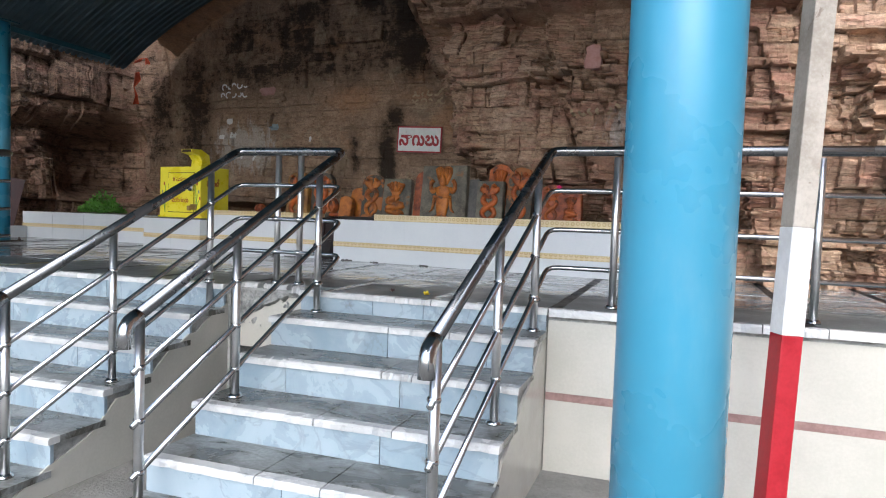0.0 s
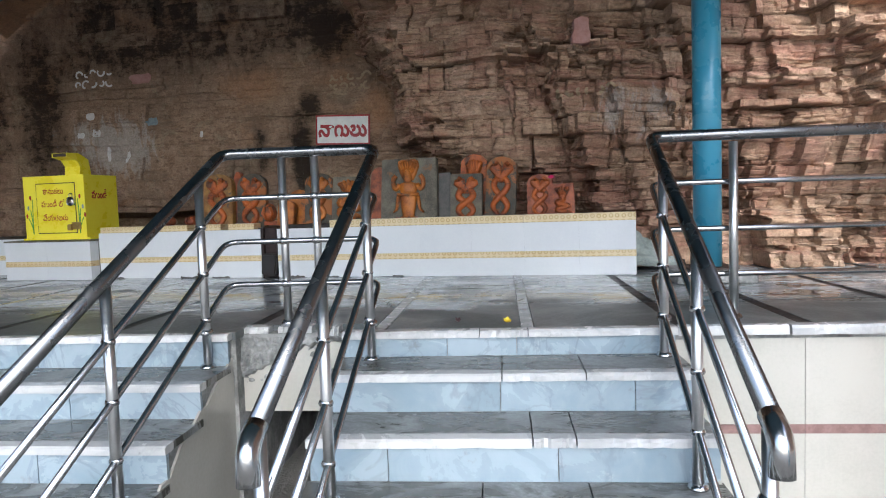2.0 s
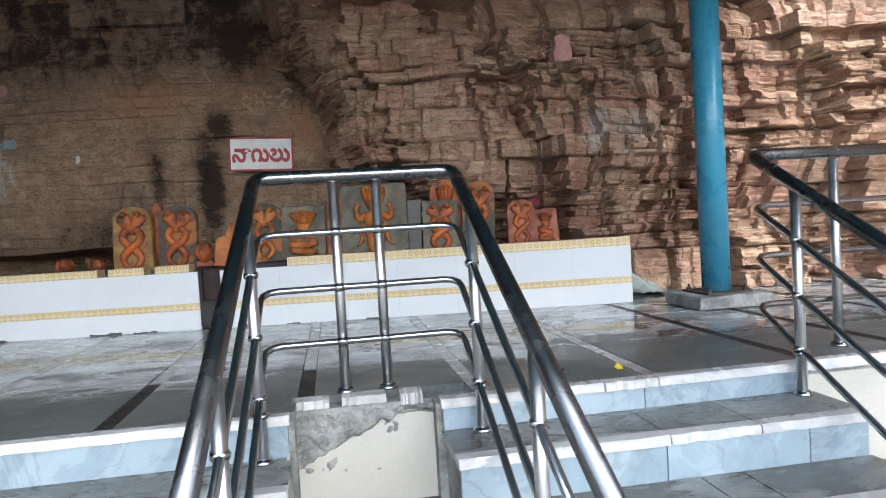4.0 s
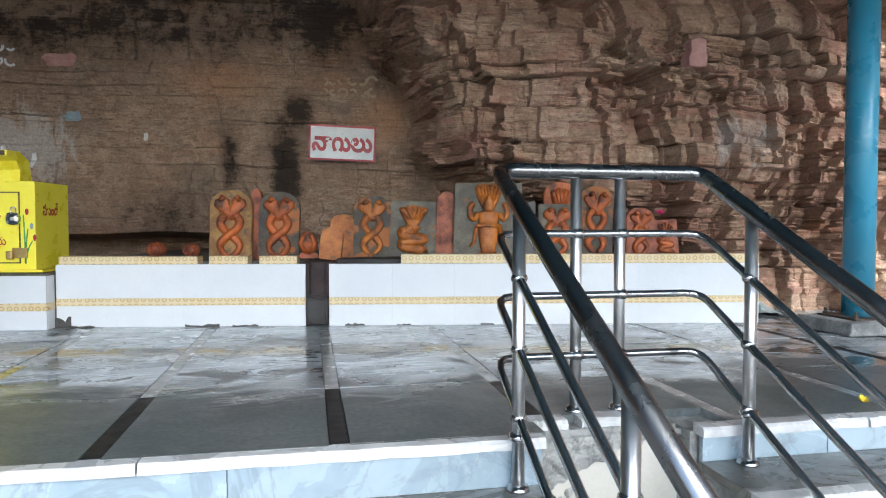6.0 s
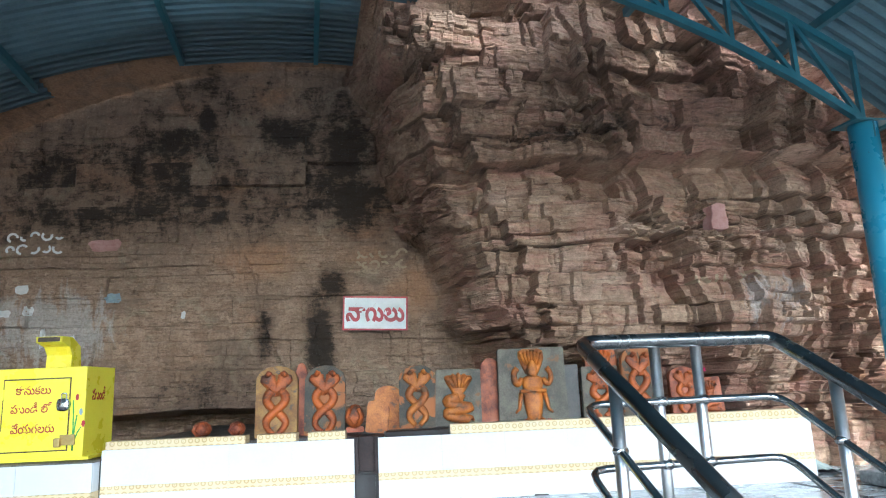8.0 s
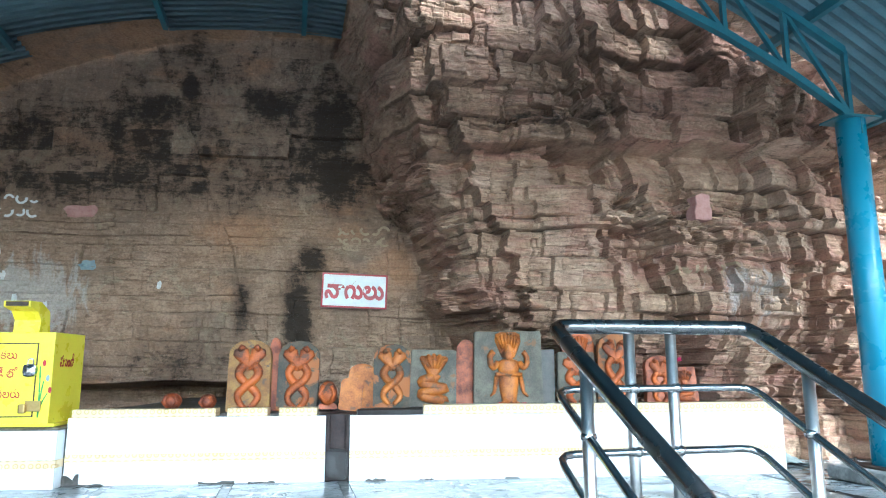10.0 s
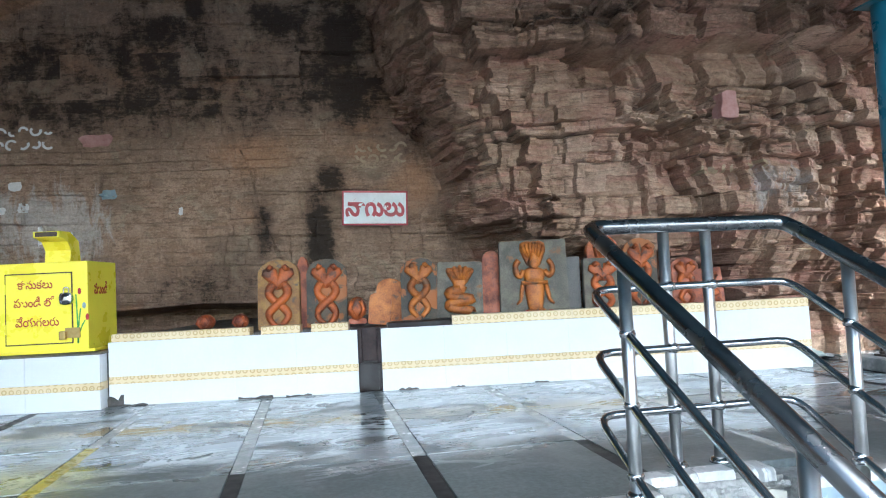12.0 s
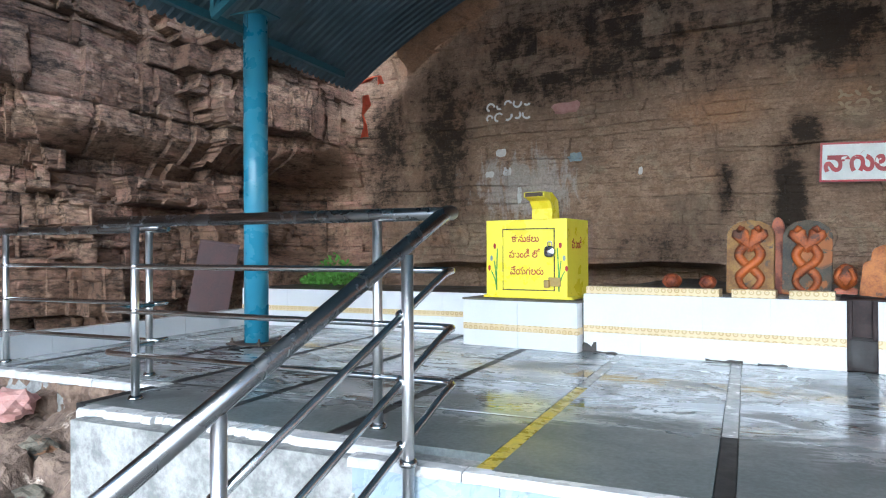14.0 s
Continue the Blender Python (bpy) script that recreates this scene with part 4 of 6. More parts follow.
def plinth():
    p = empty("box_plinth")
    p.matrix_basis = TO_BENCH
    tagged(p, "white tiled plinth with a gold border under the yellow box", "plinth")
    x0, x1, y0 = -6.02, -5.03, -0.11
    part("core", boxed(x0 + 0.02, x1 - 0.02, y0 + 0.02, 0.9, 0.0, 0.36), M_CEMENT, p)
    for k in range(2):
        a, c = x0 + 0.495 * k + 0.001, x0 + 0.495 * (k + 1) - 0.001
        piece("tile", a, c, y0, y0 + 0.02, 0.0, 0.13, M_WHITE, p)
        piece("tile", a, c, y0, y0 + 0.02, 0.183, 0.37, M_WHITE, p)
        piece("border_tile", a, c, y0 - 0.003, y0 + 0.02, 0.131, 0.182, M_GOLD, p)
    for z0, z1, m in ((0.0, 0.13, M_WHITE), (0.183, 0.37, M_WHITE), (0.131, 0.182, M_GOLD)):
        piece("border_tile" if m is M_GOLD else "tile", x1 - 0.02, x1 + (0.003 if m is M_GOLD else 0.0), y0 + 0.021, 0.0, z0, z1, m, p)
        piece("border_tile" if m is M_GOLD else "tile", x0 - (0.003 if m is M_GOLD else 0.0), x0 + 0.02, y0 + 0.021, 0.62, z0, z1, m, p)
    part("top", boxed(x0 - 0.005, x1 + 0.012, y0 - 0.006, 0.7, 0.371, 0.386, 0.003), M_STELE, p, "grey stone slab")
    return p


box_plinth = plinth()


def low_bench():
    p = empty("low_wall")
    tagged(p, "low white tiled wall with a narrow gold border", "wall", kind="structure")
    x0, x1, y0 = -6.55, -3.6, 3.46
    part("core", boxed(x0, x1, y0 + 0.02, y0 + 1.2, 0.0, 0.37), M_CEMENT, p)
    for k in range(5):
        a, c = x0 + 0.59 * k + 0.001, x0 + 0.59 * (k + 1) - 0.001
        piece("tile", a, c, y0, y0 + 0.02, 0.0, 0.16, M_WHITE, p)
        piece("tile", a, c, y0, y0 + 0.02, 0.213, 0.385, M_WHITE, p)
        piece("border_tile", a, c, y0 - 0.003, y0 + 0.02, 0.161, 0.212, M_GOLD, p)
    for k in range(6):
        piece("tile", -6.55, -6.45, 0.75 + 0.45 * k, 1.198 + 0.45 * k, 0.0, 0.17, M_WHITE, p)
    part("cap", boxed(x0, x1, y0 + 0.02, y0 + 1.2, 0.37, 0.383), M_DARKSTONE, p)
    return p


low_bench()


# ---- railings ----
def railing(label, lines, posts, hr=0.029, br=0.0145, caps=()):
    """lines: handrail first, then bars; posts: foot, top."""
    r = empty("railing", *posts[0][0])
    inv = Matrix.Translation(-Vector(posts[0][0]))
    tagged(r, label, "railing", "stainless railings of the platform")
    for k, line in enumerate(lines):
        bm = tubed(rounded(line, 0.07 if k else 0.06, 3), hr if k == 0 else br, 14 if k == 0 else 10)
        bm.transform(inv)
        part("handrail" if k == 0 else "bar", bm, M_STEEL if k else M_HANDRAIL, r, smooth=True)
    for foot, top in posts:
        bm = tubed([foot, top], 0.0215, 12)
        bm.transform(inv)
        p = part("post", bm, M_BRUSHED, r, smooth=True)
        bm = bmesh.new()
        lathe(bm, foot[0], foot[1], [(0.040, foot[2]), (0.040, foot[2] + 0.006), (0.033, foot[2] + 0.018), (0.0222, foot[2] + 0.022)], 16)
        bm.transform(inv)
        part("foot_collar", bm, M_STEEL, p, smooth=True)
    for line in lines[1:]:
        for foot, top in posts:
            for p, q in zip(line, line[1:]):
                p, q, f = Vector(p), Vector(q), Vector(foot)
                t = max(0.0, min(1.0, (f - p).xy.dot((q - p).xy) / max((q - p).xy.length_squared, 1e-9)))
                at = p.lerp(q, t)
                if (at - f).xy.length < 0.035:
                    bm = bmesh.new()
                    bmesh.ops.create_icosphere(bm, subdivisions=2, radius=0.0235, matrix=Matrix.Translation(at) @ Matrix.Diagonal((1.25, 1.0, 0.9, 1)))
                    bm.transform(inv)
                    part("bar_joint", bm, M_STEEL, r, smooth=True)
                    break
    for foot, top in posts:
        if -0.2 < foot[2] < -0.05:
            bm = bmesh.new()
            z = foot[2] + 0.17
            lathe(bm, foot[0], foot[1], [(0.0222, z - 0.004), (0.033, z), (0.036, z + 0.010), (0.031, z + 0.022), (0.0222, z + 0.026)], 16)
            bm.transform(inv)
            part("post_sleeve", bm, M_STEEL, r, smooth=True)
    for c in caps:
        bm = tubed(rounded(c, 0.05, 5), 0.0325, 14)
        bm.transform(inv)
        part("end_cap", bm, M_STEEL, r, "bright polished end cap", smooth=True)
    return r


HS = RISE / GO          # fall of the rails along y


def rail_z(y, top=0.92):
    return top + min(y - 0.13, 0.0) * HS


def slope(x, drop, x1=None, y1=-1.66):
    """The falling run of a rail: corner on the platform, then its lower end."""
    return [(x, 0.13, 0.92 - drop), (x if x1 is None else x1, y1, rail_z(y1) - drop)]


def gap_line(drop):
    l, r = slope(-0.31, drop, -0.335), slope(0.525, drop, 0.505, -1.69)
    return [l[1], l[0], r[0], r[1]]


def post_on(x, y, foot, drop=0.02):
    return ((x, y, foot), (x, y, rail_z(y) - drop))


BARS = (0.0, 0.235, 0.47, 0.70)
gap_posts = [post_on(-0.315, -0.16, -RISE), post_on(-0.325, -0.98, -RISE * 3), post_on(-0.335, -1.62, -RISE * 5), post_on(0.01, 0.15, 0.0), post_on(0.19, 0.15, 0.0),
             post_on(0.527, -0.18, DROPS_A[1]), post_on(0.515, -0.99, DROPS_A[3]), post_on(0.505, -1.65, DROPS_A[5])]


def cap_at(x, y=-1.66):
    z = rail_z(y)
    return [(x, y + 0.03, z + 0.03 * HS), (x, y - 0.04, z - 0.02), (x, y - 0.05, z - 0.12)]


railing("stainless steel railing round the gap between the flights", [gap_line(d) for d in BARS], gap_posts, caps=(cap_at(-0.335), cap_at(0.505, -1.69)))


def right_line(d):
    s = slope(1.935, d, 1.855)
    return [s[1], s[0], (6.5, 0.11, 0.92 - d)]


railing("stainless steel railing beside the flight and along the platform edge", [right_line(d) for d in BARS],
        [post_on(1.925, -0.18, DROPS_A[1]), post_on(1.89, -0.85, DROPS_A[3]), post_on(1.86, -1.62, DROPS_A[5])] + [post_on(2.33 + 1.05 * k, 0.09, 0.0) for k in range(4)], caps=(cap_at(1.855),))


def left_line(d):
    s = slope(-2.67, d, -2.91)
    return [s[1], s[0], (-2.69, 0.26, 0.92 - d), (-4.76, 0.27, 0.93 - d)] + ([(-4.88, 0.72, 0.92 - d)] if d else [])


railing("stainless steel railing turning from the flight along the platform", [left_line(d) for d in BARS],
        [post_on(-2.69, -0.17, -RISE), post_on(-2.81, -0.98, -RISE * 3), post_on(-2.90, -1.62, -RISE * 5), post_on(-3.06, 0.265, 0.0), post_on(-4.52, 0.27, 0.0)], caps=(cap_at(-2.91),))
railing("stainless steel railing along the set-back platform edge", [[(-4.96, 0.90, 0.92 - d), (-4.92, 0.80, 0.92 - d), (-8.5, 0.80, 0.92 - d)] for d in BARS],
        [post_on(-5.0, 0.80, 0.0), post_on(-6.38, 0.80, 0.0), post_on(-7.7, 0.80, 0.0)])


# ---- shelter: pillars, trusses, roof ----
def pillar(x, y, z0, z1, r, pad):
    p = empty("roof_pillar", x, y, z0)
    inv = Matrix.Translation((-x, -y, -z0))
    tagged(p, "round blue painted steel roof pillar", "pillar", "pillars of the shelter")
    bm = bmesh.new()
    lathe(bm, x, y, [(r, z0 + 0.012), (r, z1)], 40)
    bm.transform(inv)
    part("shaft", bm, M_BLUE, p, smooth=False)
    for f in p.children[0].data.polygons:
        f.use_smooth = abs(f.normal.z) < 0.5
    bm = boxed(x - 0.17, x + 0.17, y - 0.17, y + 0.17, z0, z0 + 0.014, 0.002)
    bm.transform(inv)
    part("base_plate", bm, M_IRON, p, "rusty base plate")
    for i in (-1, 1):
        for j in (-1, 1):
            bm = bmesh.new()
            lathe(bm, x + 0.135 * i, y + 0.135 * j, [(0.018, z0 + 0.014), (0.018, z0 + 0.03), (0.009, z0 + 0.031), (0.009, z0 + 0.055)], 8)
            bm.transform(inv)
            part("bolt", bm, M_IRON, p)
    bm = boxed(x - 0.16, x + 0.16, y - 0.12, y + 0.12, z1, z1 + 0.014, 0.002)
    for i in (-1, 1):
        box(bm, x - 0.006, x + 0.006, y + 0.03 * i, y + 0.1 * i, z1 - 0.12, z1)
    bm.transform(inv)
    part("cap_plate", bm, M_TRUSS, p)
    if pad:
        q = bmesh.new()
        box(q, x - 0.27, x + 0.27, y - 0.25, y + 0.25, 0.0, z0, 0.02)
        for v in q.verts:
            v.co += Vector((noise.noise(v.co * 9), noise.noise(v.co * 11 + Vector((5, 0, 0))), 0)) * 0.02
        tagged(part("concrete_pad", q, M_CEMENT), "rough cast concrete footing block under the pillar", "footing")
    return p


pillar(2.66, 1.66, 0.09, 2.52, 0.098, True)
pillar(-5.27, 2.14, 0.02, 2.70, 0.098, False)
pillar(2.69, -2.75, GROUND, 2.52, 0.094, False)

def truss(y):
    t = empty("roof_truss", VX, y, 2.5)
    inv = Matrix.Translation((-VX, -y, -2.5))
    tagged(t, "arched teal steel lattice truss under the roof", "truss", "trusses of the shelter")
    n = 16
    xs = [-3.97 + 7.94 * k / n for k in range(n + 1)]
    low = [Vector((VX + d, y, arc(d, 0.03))) for d in xs]
    up = [Vector((VX + d, y, arc(d, 0.46))) for d in xs]
    for name, line in (("bottom_chord", low), ("top_chord", up)):
        bm = bmesh.new()
        rings = [[bm.verts.new(p + Vector((0, a, b))) for a, b in ((-0.025, -0.03), (0.025, -0.03), (0.025, 0.03), (-0.025, 0.03))] for p in line]
        for q, w in zip(rings, rings[1:]):
            for k in range(4):
                bm.faces.new((q[k], q[(k + 1) % 4], w[(k + 1) % 4], w[k]))
        bm.faces.new(rings[0][::-1])
        bm.faces.new(rings[-1])
        bmesh.ops.recalc_face_normals(bm, faces=bm.faces[:])
        bm.transform(inv)
        part(name, bm, M_TRUSS, t)
    for k in range(n + 1):
        bm = bmesh.new()
        beam(bm, low[k], up[k], 0.035, 0.035)
        bm.transform(inv)
        part("upright", bm, M_TRUSS, t)
        if k < n:
            bm = bmesh.new()
            a, b = (low[k + 1], up[k]) if k >= n / 2 else (low[k], up[k + 1])
            beam(bm, a, b, 0.03, 0.03)
            bm.transform(inv)
            part("diagonal", bm, M_TRUSS, t)


truss(1.66)
truss(-2.75)


def roof():
    rf = empty("roof", VX, 0, 4.2)
    tagged(rf, "vaulted blue corrugated metal shelter roof", "roof", kind="structure")
    inv = Matrix.Translation((-VX, 0, -4.2))
    strips = [(-5.9, -1.2, -4.68, 4.75), (-1.2, 2.05, -4.68, 4.75), (2.05, 3.25, -4.68, 0.95), (3.25, 3.65, -4.68, 0.45), (3.65, 4.35, -4.68, 0.45), (4.35, 4.65, -1.3, 0.45), (4.35, 4.8, -4.68, -2.6)]
    for s, (y0, y1, d0, d1) in enumerate(strips):
        y0, y1 = y0 - 0.07, y1 + 0.02
        P = 0.105
        prof = []
        k = math.floor(y0 / P)
        y = k * P
        while y < y1 + P:
            for f, h in ((0.0, 0.0), (0.5, 0.0), (0.62, 0.022), (0.88, 0.022)):
                yy = y + f * P
                if y0 <= yy <= y1:
                    prof.append((yy, h))
            y += P
        n = max(6, int((d1 - d0) / 0.16))
        bm = bmesh.new()
        rows = []
        for j in range(n + 1):
            d = d0 + (d1 - d0) * j / n
            rows.append([bm.verts.new((VX + d, yy, arc(d, 0.57 + h + 0.002 * (s % 2)))) for yy, h in prof])
        for p, q in zip(rows, rows[1:]):
            for i in range(len(prof) - 1):
                bm.faces.new((p[i], q[i], q[i + 1], p[i + 1]))
        bmesh.ops.solidify(bm, geom=bm.faces[:], thickness=0.002)
        bm.transform(inv)
        part("roof_sheet", bm, M_SHEET, rf)
    for d, y1 in ((-4.5, 4.3), (-2.65, 4.45), (-1.3, 4.45), (0.05, 4.5), (1.35, 2.5), (2.6, 2.45), (3.7, 2.4), (4.6, 2.3)):
        bm = bmesh.new()
        z = arc(d, 0.525)
        beam(bm, (VX + d, -5.8, z), (VX + d, y1, z), 0.05, 0.07)
        bm.transform(inv)
        part("purlin", bm, M_TRUSS, rf)


roof()


# ---- things on the cliff: the painted sign and marks ----
def drape(bm, lift):
    """Lay a flat drawing in the plane of x and z onto the rock."""
    for v in bm.verts:
        v.co.y = min(cliff_y(v.co.x, v.co.z), cliff_y(v.co.x + 0.01, v.co.z), cliff_y(v.co.x, v.co.z + 0.01)) - lift


def grid_patch(x0, x1, z0, z1, n, m, jitter=0.0, seed=1):
    r = random.Random(seed)
    bm = bmesh.new()
    g = [[bm.verts.new((x0 + (x1 - x0) * i / n + r.uniform(-jitter, jitter), 0, z0 + (z1 - z0) * j / m + r.uniform(-jitter, jitter))) for i in range(n + 1)] for j in range(m + 1)]
    for a, b in zip(g, g[1:]):
        for i in range(n):
            bm.faces.new((a[i], a[i + 1], b[i + 1], b[i]))
    return bm


def lettering(name, text, size, material, parent=None, m=None, label="", bold=0.036):
    """Flat letters in the plane of x and z, from the built-in font."""
    cu = bpy.data.curves.new(name, "FONT")
    cu.body, cu.size, cu.align_x, cu.align_y = text, size, "CENTER", "CENTER"
    cu.resolution_u = 3
    cu.offset = bold * size
    ob = bpy.data.objects.new(name, cu)
    scene.collection.objects.link(ob)
    me = bpy.data.meshes.new_from_object(ob.evaluated_get(bpy.context.evaluated_depsgraph_get()))
    bpy.data.objects.remove(ob)
    me.transform(Matrix.Rotation(radians(90), 4, "X"))
    me.materials.clear()
    me.materials.append(material)
    if m:
        me.transform(m)
    o = new(name, me)
    if parent:
        o.parent = parent
    if label:
        o["label"] = label
    return o


def painted_sign():
    cx, cz, w, h = -0.67, 1.525, 0.62, 0.31
    yy = min(cliff_y(cx + a, cz + b) for a in np.linspace(-0.33, 0.33, 9) for b in np.linspace(-0.17, 0.17, 7))
    s = empty("painted_sign", cx, yy - 0.012, cz)
    tagged(s, "white painted rectangle on the rock with red lettering", "sign")
    s.rotation_euler = (0, radians(2.0), radians(-4))
    bm = boxed(-w / 2 - 0.018, w / 2 + 0.018, 0.0, 0.012, -h / 2 - 0.018, h / 2 + 0.018)
    part("red_border", bm, M_RED, s, "uneven red painted border")
    part("white_field", boxed(-w / 2, w / 2, -0.004, 0.004, -h / 2, h / 2), M_SIGNWHITE, s)
    lettering("lettering", "నాగులు", 0.25, M_RED, s, Matrix.Translation((0, -0.008, 0.0)) @ Matrix.Diagonal((0.8, 1, 1, 1)), "red Telugu lettering")


painted_sign()


# ---- yellow offering box ----
def offering_box():
    b = empty("offering_box")
    b.matrix_basis = TO_BENCH @ Matrix.Translation((-5.86, 0.0, 0.388))
    tagged(b, "yellow painted steel offering box with red lettering on the plinth", "offering box")
    W, D, H = 0.71, 0.46, 0.63
    bm = boxed(0, W, 0, D, 0, H, 0.006)
    part("body", bm, M_YELLOW, b)
    part("foot_flange", boxed(-0.02, W + 0.05, -0.015, D, 0.0, 0.02, 0.004), M_YELLOW, b)
    d = part("door", boxed(0.16, 0.60, -0.008, 0.01, 0.07, 0.55, 0.003), M_YELLOW, b)
    part("door_gap", boxed(0.152, 0.608, -0.003, 0.004, 0.062, 0.558), M_IRON, b, "dark seam round the door")
    for z in (0.14, 0.42):
        part("hinge", tubed([(0.156, -0.01, z), (0.156, -0.01, z + 0.07)], 0.007, 8), M_YELLOW, b)
    # padlock and hasps
    lock = part("padlock", boxed(0.535, 0.62, -0.045, -0.012, 0.33, 0.415, 0.030), M_STEEL, b, "round steel padlock")
    part("shackle", tubed(rounded([(0.56, -0.03, 0.395), (0.56, -0.03, 0.45), (0.595, -0.03, 0.45), (0.595, -0.03, 0.395)], 0.015, 4), 0.005, 8), M_STEEL, lock)
    part("hasp", boxed(0.56, 0.66, -0.022, -0.008, 0.10, 0.17, 0.004), M_BRASS, b, "worn brass hasp")
    part("lower_padlock", boxed(0.53, 0.575, -0.05, -0.02, 0.09, 0.15, 0.01), M_BRASS, b)
    # chute on top
    ch = bmesh.new()
    prof = [(0.20, 0.0), (0.21, 0.10), (0.16, 0.16), (0.05, 0.185), (0.05, 0.225), (0.20, 0.23), (0.33, 0.17), (0.36, 0.0)]
    extrude_poly(ch, [(y, H - 0.004 + z) for y, z in prof], "x", 0.32, 0.50)
    c = part("chute", ch, M_YELLOW, b, "bent coin chute")
    part("slot", boxed(0.335, 0.485, 0.045, 0.06, H + 0.185, H + 0.217), M_IRON, c, "dark coin slot")
    for t, z, x in (("కానుకలు", 0.475, 0.36), ("హుండీ లో", 0.35, 0.35), ("వేయగలరు", 0.215, 0.37)):
        lettering("lettering", t, 0.085, M_RED, b, Matrix.Translation((x, -0.0105, z)) @ Matrix.Diagonal((0.82, 1, 0.95, 1)), "red Telugu lettering", 0.012)
    lettering("lettering", "హుండీ", 0.10, M_RED, b, Matrix.Translation((W + 0.002, 0.20, 0.43)) @ Matrix.Rotation(radians(90), 4, "Z") @ Matrix.Diagonal((0.8, 1, 1, 1)), "red Telugu lettering")
    # painted flowers on both sides of the door
    rnd = random.Random(8)
    for cx, flip in ((0.08, 1), (0.655, -1)):
        st = bmesh.new()
        for k, top in enumerate((0.40, 0.30, 0.22)):
            x1 = cx + flip * (0.01 - 0.03 * k)
            pts = [(cx + 0.015 * flip + (x1 - cx) * t * t, -0.0022, 0.06 + (top - 0.06) * t) for t in (0, 0.25, 0.5, 0.75, 1)]
            for p, q in zip(pts, pts[1:]):
                w = 0.006
                f = [st.verts.new(v) for v in ((p[0] - w, p[1], p[2]), (p[0] + w, p[1], p[2]), (q[0] + w * 0.7, q[1], q[2]), (q[0] - w * 0.7, q[1], q[2]))]
                st.faces.new(f)
        part("painted_stem", st, M_GREENPAINT, b, "painted green stems")
        for k, (dx, z, mat) in enumerate(((0.0, 0.42, M_RED), (-0.03, 0.32, M_BLUECHALK), (-0.05, 0.24, M_RED))):
            fl = bmesh.new()
            bmesh.ops.create_circle(fl, cap_ends=True, radius=0.016, segments=7, matrix=Matrix.Translation((cx + flip * dx, -0.003, z)) @ Matrix.Rotation(radians(90), 4, "X") @ Matrix.Diagonal((0.8, 1.5, 1, 1)))
            part("painted_flower", fl, mat, b)


offering_box()


